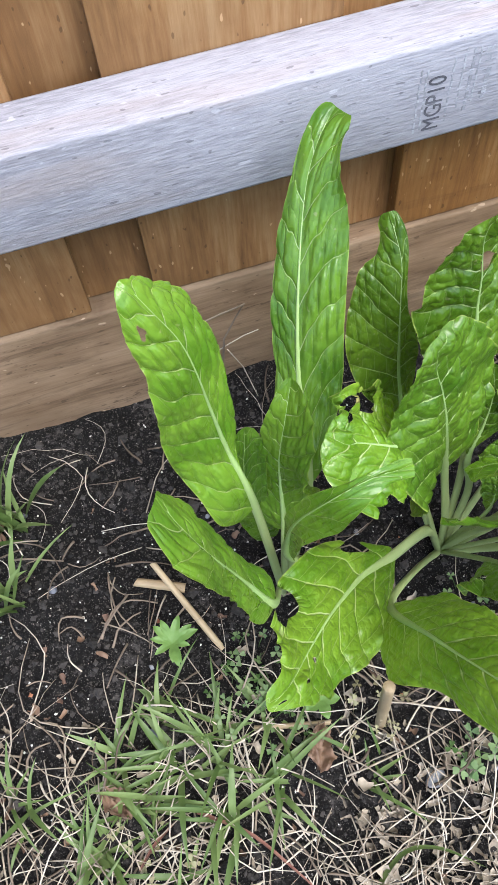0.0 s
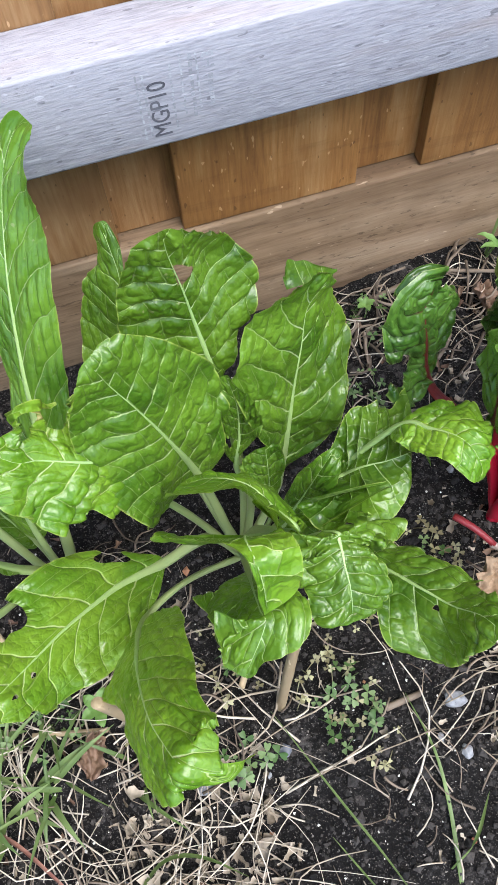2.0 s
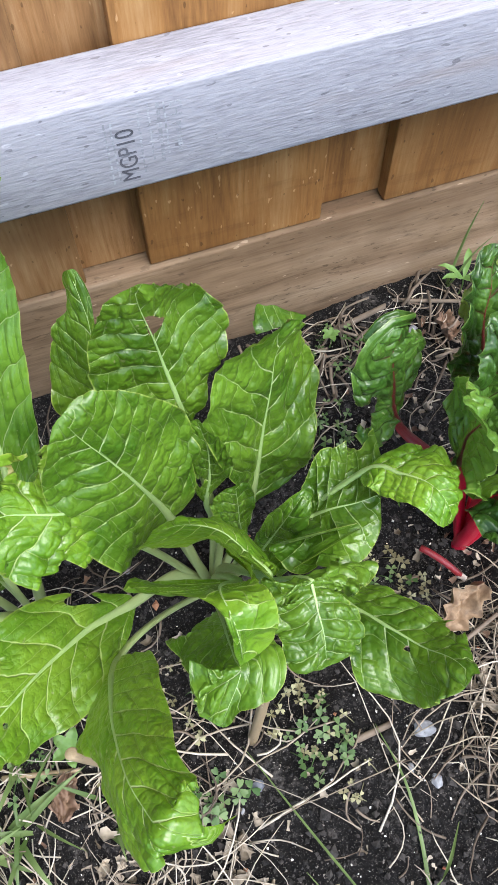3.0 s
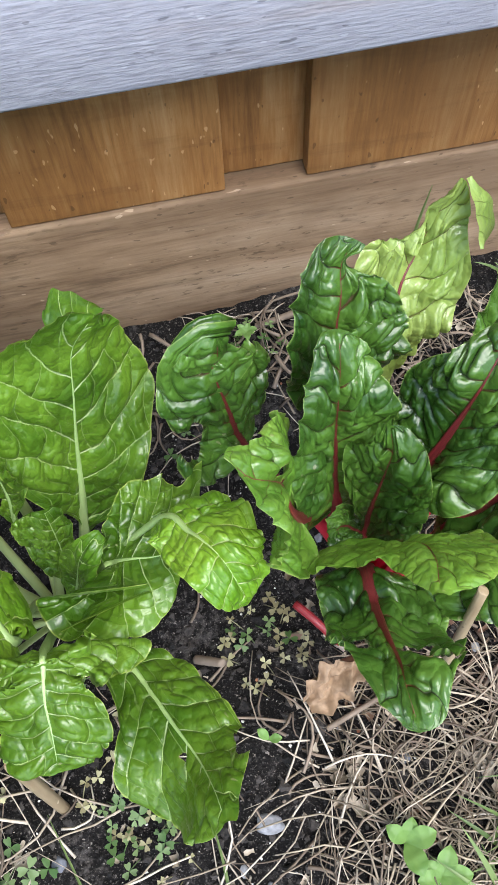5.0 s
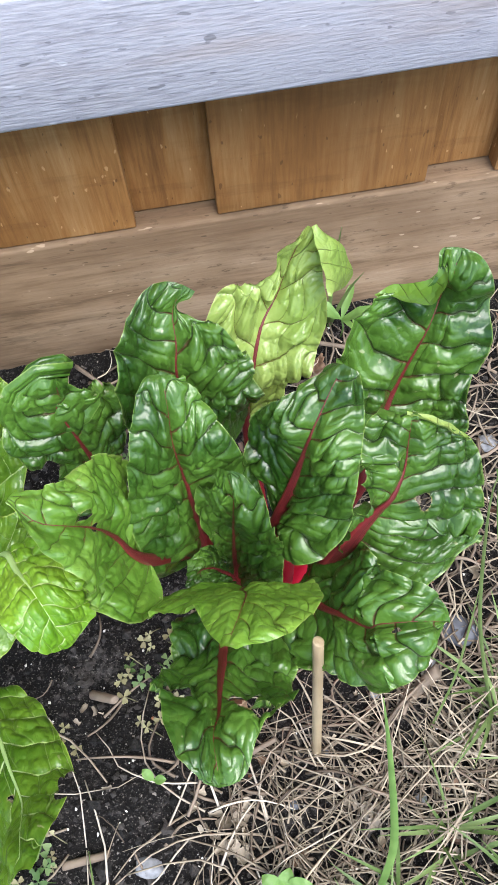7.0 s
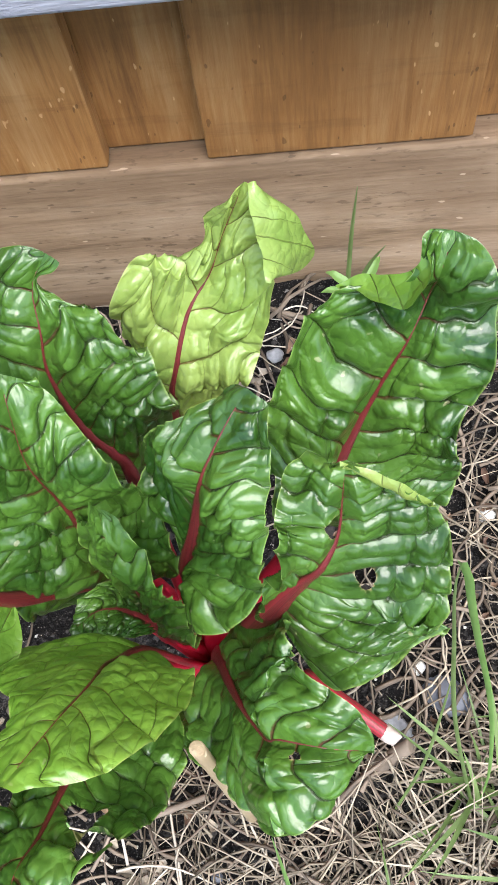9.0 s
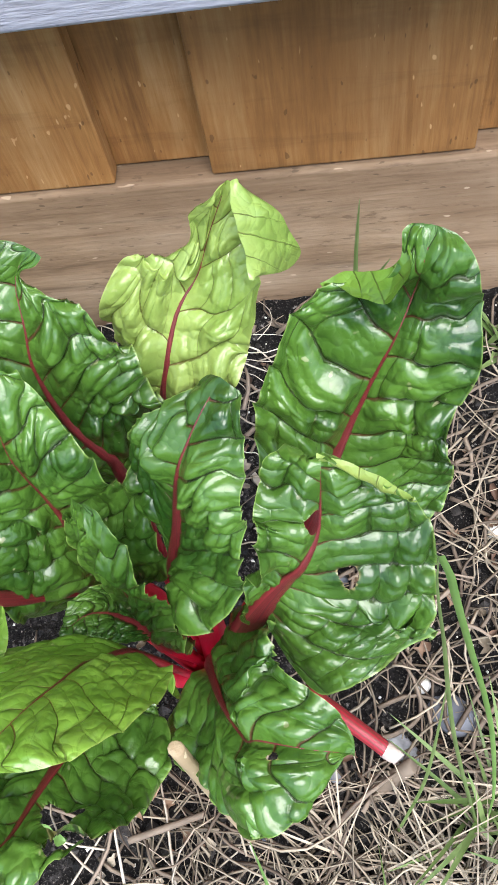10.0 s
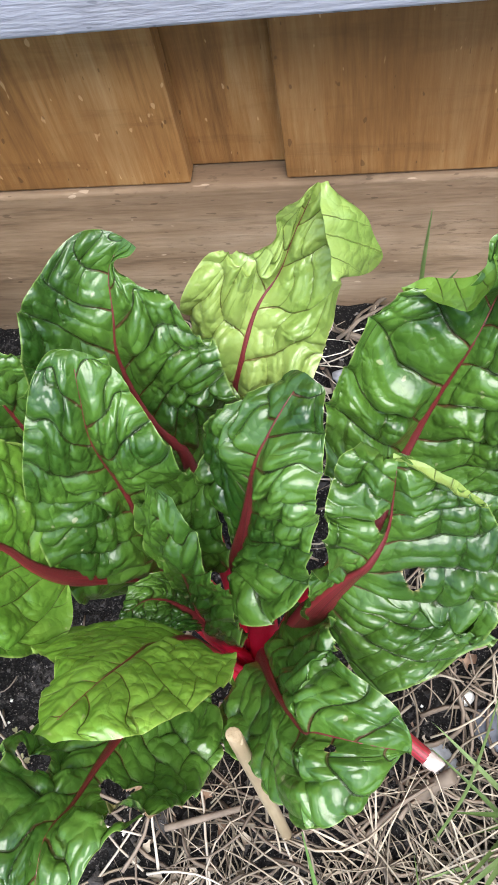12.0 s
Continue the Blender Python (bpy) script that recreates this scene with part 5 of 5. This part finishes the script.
for x, y, rr, c, sz, m in ((0.122, 0.105, 0.022, 12, 0.0085, CLOVER), (0.205, 0.140, 0.035, 16, 0.0060, CLOVER_DRY), (0.207, 0.120, 0.030, 12, 0.0062, CLOVER), (0.215, 0.175, 0.030, 12, 0.0058, CLOVER_DRY),
                           (0.305, 0.215, 0.035, 22, 0.0062, CLOVER_DRY), (0.300, 0.200, 0.030, 6, 0.0075, CLOVER), (0.205, 0.110, 0.025, 10, 0.0075, CLOVER), (0.150, 0.200, 0.040, 26, 0.0060, CLOVER),
                           (0.125, 0.180, 0.035, 18, 0.0055, CLOVER_DRY), (-0.03, 0.215, 0.035, 26, 0.0060, CLOVER), (-0.02, 0.180, 0.040, 22, 0.0055, CLOVER), (-0.14, 0.09, 0.05, 16, 0.0060, CLOVER_DRY),
                           (0.300, 0.370, 0.035, 26, 0.0065, CLOVER), (0.345, 0.440, 0.030, 20, 0.0060, CLOVER), (0.06, 0.15, 0.03, 14, 0.0050, CLOVER_DRY), (0.23, 0.09, 0.03, 9, 0.0055, CLOVER_DRY), (-0.22, 0.07, 0.04, 16, 0.0055, CLOVER)):
    clover(x, y, rr, c, sz, m, "low patch of small three-leaved clover on dark soil" if m is CLOVER else "yellowing patch of small three-leaved clover on soil")


def blade(v, f, root, tip, rise, width, n=7, twist=0.0):
    """A creased grass blade from root to tip, bowed upwards by rise."""
    root, tip = np.array(root, float), np.array(tip, float)
    t = np.linspace(0, 1, n)
    c = root + (tip - root) * t[:, None]
    c[:, 2] += rise * np.sin(np.pi * t) ** 1.0
    tg = tangents(c)
    sd = unit(np.cross(tg, np.array([0.13, 0.07, 1.0])))
    up = np.cross(sd, tg)
    w = width * (1 - t ** 2.2) * (0.55 + 0.45 * np.minimum(1, t * 5))
    ang = twist * t
    s2 = sd * np.cos(ang)[:, None] + up * np.sin(ang)[:, None]
    pts = []
    for i in range(n):
        pts += [tuple(c[i] - s2[i] * w[i] + up[i] * w[i] * 0.35), tuple(c[i]), tuple(c[i] + s2[i] * w[i] + up[i] * w[i] * 0.35)]
    grow(v, f, pts, [(i * 3 + j, i * 3 + j + 1, i * 3 + j + 4, i * 3 + j + 3) for i in range(n - 1) for j in range(2)])


def tuft(x, y, count, lo, hi, width, up, material, label, lean=None):
    v, f = [], []
    for _ in range(count):
        a = rnd.uniform(0, 6.283) if lean is None else lean + rnd.uniform(-0.7, 0.7)
        l = rnd.uniform(lo, hi)
        e = rnd.uniform(*up)
        px, py = x + rnd.uniform(-0.012, 0.012), y + rnd.uniform(-0.012, 0.012)
        tx, ty = px + math.cos(a) * l * math.cos(e), min(0.485, py + math.sin(a) * l * math.cos(e))
        blade(v, f, (px, py, height(px, py) - 0.002), (tx, ty, height(tx, ty) + 0.004 + l * math.sin(e)), rnd.uniform(0.05, 0.25) * l, width * rnd.uniform(0.6, 1.2), twist=rnd.uniform(-0.8, 0.8))
    return tagged(obj("grass_tuft", v, f, material), label, "grass", "grass tufts on the soil", "stuff")


for x, y, c, lo, hi, w, up in ((-0.190, 0.395, 18, 0.06, 0.12, 0.0034, (0.7, 1.4)), (-0.200, 0.335, 18, 0.04, 0.09, 0.0028, (0.3, 1.2)), (-0.130, 0.150, 26, 0.02, 0.06, 0.0022, (0.05, 0.6)), (-0.170, 0.120, 24, 0.02, 0.06, 0.0022, (0.05, 0.6)),
                               (-0.067, 0.169, 16, 0.03, 0.08, 0.0024, (0.05, 0.7)), (-0.030, 0.130, 14, 0.03, 0.07, 0.0022, (0.05, 0.6)), (-0.100, 0.210, 12, 0.02, 0.06, 0.0022, (0.1, 0.7)), (-0.230, 0.170, 14, 0.03, 0.08, 0.0022, (0.1, 0.7)),
                               (0.535, 0.160, 22, 0.03, 0.09, 0.0018, (0.1, 0.9)), (0.560, 0.120, 22, 0.03, 0.09, 0.0018, (0.1, 0.9)), (0.480, 0.080, 16, 0.03, 0.08, 0.0016, (0.1, 0.8)), (0.590, 0.200, 16, 0.03, 0.08, 0.0016, (0.1, 0.9)),
                               (0.570, 0.450, 14, 0.02, 0.06, 0.0020, (0.2, 1.0)), (0.440, 0.050, 12, 0.03, 0.08, 0.0018, (0.1, 0.7)), (0.040, 0.120, 8, 0.02, 0.06, 0.0018, (0.1, 0.6)), (-0.145, 0.175, 16, 0.03, 0.07, 0.0026, (0.05, 0.5)), (-0.105, 0.165, 14, 0.03, 0.07, 0.0028, (0.05, 0.5)), (-0.075, 0.120, 14, 0.03, 0.07, 0.0028, (0.05, 0.5)),
                               (-0.190, 0.090, 14, 0.03, 0.08, 0.0026, (0.05, 0.5)), (-0.120, 0.080, 12, 0.03, 0.07, 0.0024, (0.05, 0.5)), (-0.020, 0.185, 10, 0.02, 0.05, 0.0022, (0.1, 0.6)), (0.420, 0.020, 12, 0.03, 0.08, 0.0018, (0.1, 0.6)), (0.520, 0.060, 16, 0.03, 0.08, 0.0016, (0.1, 0.8))):
    tuft(x, y, c, lo, hi, w, up, GRASS, "small tuft of green grass growing in the soil")
for x, y, c in ((0.52, 0.11, 40), (0.57, 0.17, 36), (-0.15, 0.07, 30), (0.46, 0.13, 26), (-0.24, 0.1, 20)):
    tuft(x, y, c, 0.04, 0.11, 0.0007, (0.0, 0.4), OLD_STRAW, "matted tuft of dry bleached grass")


def single_blade(points, width, material, label):
    """One long grass blade through a few points."""
    c, _, _ = spline(points, 16)
    tg = tangents(c)
    sd = unit(np.cross(tg, np.array([0.3, 1.0, 0.6])))
    up = np.cross(sd, tg)
    t = np.linspace(0, 1, 16)
    w = width * (1 - t ** 3) + 0.0002
    pts = []
    for i in range(16):
        pts += [tuple(c[i] - sd[i] * w[i] + up[i] * w[i] * 0.5), tuple(c[i]), tuple(c[i] + sd[i] * w[i] + up[i] * w[i] * 0.5)]
    fc = [(i * 3 + j, i * 3 + j + 1, i * 3 + j + 4, i * 3 + j + 3) for i in range(15) for j in range(2)]
    return tagged(obj("grass_blade", pts, fc, material), label, "grass", "long grass blades")


single_blade([(0.428, 0.060, -0.002), (0.436, 0.085, 0.06), (0.434, 0.120, 0.14), (0.430, 0.150, 0.205)], 0.0022, WEED, "long upright blue-green grass blade by the red chard")
single_blade([(0.4924, 0.2248, 0.2633), (0.4955, 0.2243, 0.2540), (0.5025, 0.2201, 0.2162), (0.5118, 0.2117, 0.1717), (0.5199, 0.2025, 0.1356), (0.5277, 0.1890, 0.0930), (0.5333, 0.1675, 0.0381), (0.5315, 0.1520, 0.0020)], 0.0014, WEED, "tall blue-green grass blade bent over at its top")
single_blade([(0.5285, 0.1505, 0.0020), (0.5196, 0.1692, 0.0453), (0.5106, 0.1881, 0.0951), (0.5051, 0.2017, 0.1374), (0.4998, 0.2145, 0.1879), (0.4941, 0.2223, 0.2359), (0.4924, 0.2246, 0.2640)], 0.0010, GRASS, "tall thin green grass stem")
single_blade([(0.4850, 0.1500, 0.0080), (0.4977, 0.1726, 0.0590), (0.5024, 0.1932, 0.1119), (0.5034, 0.2046, 0.1478)], 0.0007, GRASS, "thin green grass stem leaning on a taller one")
single_blade([(0.240, -0.020, 0.0), (0.250, 0.030, 0.012), (0.254, 0.070, 0.016), (0.250, 0.114, 0.010)], 0.0015, GRASS, "long green grass blade lying on the soil")
single_blade([(0.207, -0.024, 0.0), (0.192, 0.015, 0.016), (0.174, 0.060, 0.014), (0.146, 0.133, 0.010)], 0.0013, GRASS, "long green grass blade lying on the soil")
single_blade([(0.238, -0.010, 0.0), (0.255, 0.004, 0.03), (0.280, 0.030, 0.02)], 0.0015, GRASS, "arched green grass blade over the soil")
single_blade([(0.010, 0.036, 0.004), (0.040, 0.056, 0.015), (0.066, 0.052, 0.016), (0.096, 0.030, 0.008)], 0.0030, GRASS, "broad green grass blade arched over the soil")
single_blade([(0.190, -0.022, 0.0), (0.176, 0.005, 0.012), (0.162, 0.036, 0.010)], 0.0012, GRASS, "short green grass blade leaning over the soil")
single_blade([(-0.145, 0.102, 0.010), (-0.128, 0.116, 0.016), (-0.108, 0.128, 0.012)], 0.0022, RED_BLADE, "dry reddish grass blade lying on straw")
single_blade([(-0.095, 0.127, 0.012), (-0.085, 0.120, 0.015), (-0.060, 0.1005, 0.018), (-0.0376, 0.0706, 0.014), (-0.018, 0.042, 0.010)], 0.0022, RED_BLADE, "dry reddish grass blade lying on straw")
single_blade([(0.482, 0.475, 0.02), (0.483, 0.474, 0.09), (0.485, 0.470, 0.144)], 0.0014, GRASS, "thin green grass stem against the plinth")
single_blade([(0.482, 0.472, 0.02), (0.494, 0.468, 0.07), (0.503, 0.462, 0.10)], 0.0016, GRASS, "thin green grass stem against the plinth")


def wiry_stalk(points, rad, material, label):
    """A thin dead stalk with sharp kinks."""
    c = np.array(points, float)
    c = np.vstack([c[i] + (c[i + 1] - c[i]) * np.linspace(0, 1, 6, endpoint=False)[:, None] for i in range(len(c) - 1)] + [c[-1:]])
    t = tangents(c)
    sd = unit(np.cross(t, np.array([0.15, 0.97, 0.2])))
    r = np.linspace(rad, rad * 0.6, len(c))
    v, f = tube(c, sd, np.cross(sd, t), r, r, 6)
    return tagged(obj("dead_stalk", v, f, material), label, "dead stalk")


wiry_stalk([(-0.0115, 0.455, 0.006), (-0.0098, 0.460, 0.030), (-0.0051, 0.460, 0.0873), (0.0018, 0.460, 0.1262), (0.0076, 0.460, 0.1391), (0.0320, 0.459, 0.1475), (0.0529, 0.458, 0.1530)], 0.0012, ROOT, "kinked brown dead stalk standing before the plinth")
wiry_stalk([(0.0270, 0.452, 0.012), (0.0276, 0.459, 0.0594), (0.0333, 0.460, 0.1110), (0.0450, 0.460, 0.1360), (0.0531, 0.459, 0.1521)], 0.0011, ROOT, "kinked brown dead stalk standing before the plinth")
wiry_stalk([(-0.0010, 0.462, 0.0795), (0.0348, 0.462, 0.0980), (0.0505, 0.462, 0.1053), (0.0640, 0.462, 0.1080)], 0.0006, STRAW, "pale dry straw caught between dead stalks")
wiry_stalk([(0.0345, 0.457, 0.0996), (0.0463, 0.457, 0.0665), (0.0560, 0.450, 0.020)], 0.0006, STRAW, "pale dry straw leaning on dead stalks")


def cane(a, b, rad, label, material=None, name="cane"):
    """A cut cane from a (foot) to b (top), with a node and a slanting cut end."""
    a, b = Vector(a), Vector(b)
    l = (b - a).length
    n, ring = 14, 12
    v, f = [], []
    for i in range(n):
        t = i / (n - 1)
        r = rad * (1 - 0.10 * t) * (1 + 0.10 * math.exp(-((t - 0.55) / 0.03) ** 2))
        for j in range(ring):
            q = 6.28318 * j / ring
            v.append((math.cos(q) * r, math.sin(q) * r, l * t + (math.cos(q) * rad * 0.35 if i == n - 1 else 0)))
    for i in range(n - 1):
        for j in range(ring):
            k = (j + 1) % ring
            f.append((i * ring + j, i * ring + k, (i + 1) * ring + k, (i + 1) * ring + j))
    top = (n - 1) * ring
    k0 = len(v)
    for j in range(ring):
        x, y, z = v[top + j]
        v.append((x * 0.86, y * 0.86, z + 0.0004))
    for j in range(ring):
        k = (j + 1) % ring
        f.append((top + j, top + k, k0 + k, k0 + j))
    f.append(tuple(range(k0, k0 + ring)))
    f.append(tuple(range(ring - 1, -1, -1)))
    ob = obj(name, v, f, material or BAMBOO)
    ob.matrix_basis = Matrix.Translation(a) @ (b - a).to_track_quat("Z", "Y").to_matrix().to_4x4()
    return tagged(ob, label, "stick")


cane((0.406, 0.146, -0.015), (0.406, 0.178, 0.211), 0.0031, "straight pale wooden stake pushed into the soil")
cane((0.154, 0.134, -0.01), (0.173, 0.152, 0.171), 0.0040, "cut pale stake leaning in the soil")
cane((0.060, 0.146, -0.01), (0.048, 0.148, 0.179), 0.0042, "cut pale stake leaning in the soil")
cane((-0.042, 0.240, 0.000), (-0.078, 0.322, 0.022), 0.0030, "pale dry cane lying at a slant on the soil")
cane((-0.058, 0.297, 0.010), (-0.096, 0.313, 0.016), 0.0042, "short pale cut stalk lying on the soil")
cane((-0.036, 0.172, 0.008), (0.022, 0.158, 0.010), 0.0022, "thin dry twig lying on the soil")
cane((0.130, 0.158, 0.004), (0.155, 0.190, 0.03), 0.0028, "thin dry twig lying on the soil")
cane((0.258, 0.212, 0.000), (0.276, 0.203, 0.016), 0.0034, "short cut brown stalk in the soil", ROOT)
cane((0.472, 0.170, 0.002), (0.496, 0.184, 0.022), 0.0046, "thick cut brown stalk lying on the soil", ROOT)
cane((0.337, 0.147, 0.006), (0.380, 0.160, 0.012), 0.0020, "grey brown twig lying under the red chard", ROOT)
cane((0.232, 0.108, 0.006), (0.262, 0.110, 0.006), 0.0028, "flat grey wood chip lying on the soil", ROOT)
cane((0.415, 0.478, 0.022), (0.500, 0.440, 0.030), 0.0020, "dry brown twig lying before the plinth", ROOT)
cane((0.355, 0.462, 0.020), (0.412, 0.470, 0.024), 0.0030, "curved brown bark strip lying before the plinth", ROOT)


def pebble(x, y, z, r, squash, material, label, seed):
    bm = bmesh.new()
    bmesh.ops.create_icosphere(bm, subdivisions=3, radius=1.0)
    for vt in bm.verts:
        n = 1 + 0.28 * noise.noise(vt.co * 1.3 + Vector((seed, 0, 0))) + 0.08 * noise.noise(vt.co * 4 + Vector((0, seed, 0)))
        vt.co = Vector((vt.co.x * squash[0], vt.co.y * squash[1], vt.co.z * squash[2])) * n * r
    ob = from_bm("pebble", bm, material)
    ob.location = (x, y, z)
    ob.rotation_euler = (0.2, 0.1, seed)
    return tagged(ob, label, "stone")


pebble(0.287, 0.098, 0.003, 0.0085, (0.75, 1.1, 0.8), STONE, "rounded speckled grey pebble on dark soil", 1.3)
pebble(0.085, 0.097, 0.003, 0.0085, (0.8, 1.1, 0.8), STONE, "grey angular stone half sunk in soil", 2.1)
pebble(0.506, 0.227, 0.004, 0.0050, (1.1, 0.8, 0.8), WHITE_STONE, "small white pebble on dark soil", 3.7)
pebble(0.522, 0.212, 0.001, 0.0130, (0.8, 1.3, 0.5), SLATE, "flat blue-grey stone in the soil", 4.2)
pebble(0.490, 0.192, 0.001, 0.0110, (1.2, 0.9, 0.4), STONE, "flat grey stone half sunk in soil", 5.5)
pebble(0.560, 0.320, 0.004, 0.0050, (1.1, 0.8, 0.8), WHITE_STONE, "small white pebble on dark soil", 6.1)
pebble(0.585, 0.350, 0.004, 0.0080, (0.9, 1.1, 0.6), STONE, "rounded grey pebble on dark soil", 7.7)
pebble(0.430, 0.440, 0.014, 0.0055, (0.9, 1.1, 0.8), STONE, "small grey pebble near the fence", 8.2)
pebble(0.262, 0.075, 0.003, 0.0060, (1.1, 0.8, 0.7), STONE, "small grey pebble on dark soil", 9.4)
pebble(0.280, 0.060, 0.003, 0.0050, (1.1, 0.9, 0.7), STONE, "small grey pebble on dark soil", 10.8)
for i in range(26):
    px, py = rnd.uniform(-0.28, 0.62), rnd.uniform(0.0, 0.42)
    pebble(px, py, height(px, py) + 0.001, rnd.uniform(0.0022, 0.0048), (rnd.uniform(0.7, 1.2), rnd.uniform(0.7, 1.2), rnd.uniform(0.5, 0.8)), SLATE if i % 3 else STONE, "tiny dark pebble on garden soil", i * 1.7)


def dry_leaf(x, y, z, size, turn, label, material=None, tilt=(0.3, 0.2)):
    """A crumpled dead leaf."""
    n, m = 22, 14
    v, f = [], []
    s = rnd.uniform(0, 50)
    for i in range(n + 1):
        a = i / n
        w = math.sin(math.pi * (0.06 + 0.9 * a)) ** 0.6
        for j in range(m + 1):
            b = 2 * j / m - 1
            zz = 0.55 * noise.noise((a * 4 + s, b * 3, 0)) + 0.30 * noise.noise((a * 10, b * 7 + s, 1)) + 0.12 * noise.noise((a * 24, b * 18 + s, 2)) + 0.5 * b * b + 0.3 * (a - 0.4) ** 2
            v.append(((a - 0.5) * size, b * w * size * 0.30 * (1 + 0.55 * noise.noise((a * 7 + s, b * 0.5, 3))), zz * size * 0.46))
    for i in range(n):
        for j in range(m):
            k = i * (m + 1) + j
            f.append((k, k + 1, k + m + 2, k + m + 1))
    ob = obj("dead_leaf", v, f, material or DRY_LEAF)
    ob.matrix_basis = Matrix.Translation((x, y, z)) @ Euler((tilt[0], tilt[1], turn)).to_matrix().to_4x4()
    return tagged(ob, label, "dead leaf")


dry_leaf(0.007, 0.142, 0.014, 0.034, 1.3, "crumpled reddish-brown dead leaf on the straw")
dry_leaf(0.345, 0.174, 0.046, 0.046, 0.4, "crumpled tawny dead leaf under the red chard", TAWNY, (0.5, -0.3))
dry_leaf(-0.215, 0.400, 0.012, 0.045, 0.9, "curled brown dead leaf by the fence")
dry_leaf(-0.150, 0.150, 0.012, 0.030, 2.2, "crumpled brown dead leaf among the grass")
dry_leaf(0.475, 0.380, 0.014, 0.030, 0.3, "curled brown dead leaf on the soil")
dry_leaf(0.460, 0.430, 0.018, 0.034, 1.3, "curled brown dead leaf by the fence")


def weed(place, leaves, size, rise, label, fat=0.34):
    """A small rosette: a stem and oval leaves as parts."""
    x, y, z = place
    w = tagged(empty("weed", place), label, "weed", "broad-leaved weeds")
    v, f = strand((x, y, height(x, y) - 0.003), (x, y, z), (0.002, 0, 0), 0.0009, 6, 6, 0.8)
    obj("stem", v, f, WEED, w)
    for k in range(leaves):
        a = k * 2.4 + rnd.uniform(-0.3, 0.3)
        l = size * rnd.uniform(0.7, 1.15)
        n, m = 12, 6
        pts, fc = [], []
        for i in range(n + 1):
            t = i / n
            wd = l * fat * math.sin(math.pi * min(1.0, 0.02 + t * 0.98)) ** 0.8
            for j in range(m + 1):
                b = 2 * j / m - 1
                px, py = t * l, b * wd
                pz = l * rise * math.sin(t * 1.9) + abs(b) * wd * 0.35 + 0.02 * l * math.sin(t * 18)
                pts.append((x + math.cos(a) * px - math.sin(a) * py, y + math.sin(a) * px + math.cos(a) * py, z + pz))
        for i in range(n):
            for j in range(m):
                q = i * (m + 1) + j
                fc.append((q, q + 1, q + m + 2, q + m + 1))
        obj("leaf", pts, fc, WEED, w)


weed((-0.079, 0.252, 0.022), 11, 0.021, 0.3, "green star-shaped weed seedling in the soil", 0.17)
weed((0.368, 0.071, 0.016), 4, 0.019, 0.5, "young broad-leaved green weed in the straw")
weed((0.385, 0.048, 0.014), 5, 0.017, 0.3, "young broad-leaved green weed in the straw")
weed((0.297, 0.148, 0.016), 2, 0.009, 0.6, "tiny two-leaved green seedling in the soil")
weed((0.345, 0.450, 0.034), 6, 0.010, 0.4, "small green weed before the plinth", 0.3)
weed((0.490, 0.464, 0.040), 6, 0.026, 0.5, "narrow-leaved green weed before the plinth", 0.13)
weed((0.020, 0.175, 0.014), 5, 0.014, 0.4, "small green weed seedling in the soil", 0.3)

# broken red stalks on the soil


def fallen_stalk(a, b, end, rad, label):
    v, f = strand(a, b, (0, 0, 0.004), rad, 10, 12, 0.9)
    ob = obj("fallen_stalk", v, f, STALK_CUT)
    ob.data.uv_layers.new(name="along")
    v, f = strand(Vector(b).lerp(Vector(a), 0.04), end, (0, 0, 0), rad * 1.04, 5, 12, 0.75, 0.0006)
    obj("cut_end", v, f, CUT_END, ob, "pale frayed end")
    return tagged(ob, label, "stalk")


fallen_stalk((0.440, 0.222, 0.030), (0.483, 0.189, 0.040), (0.488, 0.185, 0.041), 0.0048, "cut scarlet chard stalk with a pale dried end")
fallen_stalk((0.332, 0.225, 0.050), (0.355, 0.195, 0.042), (0.358, 0.191, 0.041), 0.0030, "withered red chard stalk that ends in a dead leaf")

# ---- palings, last ----
prnd = random.Random(3)
for i in range(-12, 16):
    x = 0.475 + STEP * (i - 0)
    paling(x, FACE + 0.007, prnd.uniform(-0.3, 0.3), LOW)
    paling(x + STEP / 2, FACE + 0.0215, prnd.uniform(-0.3, 0.3), LOW)
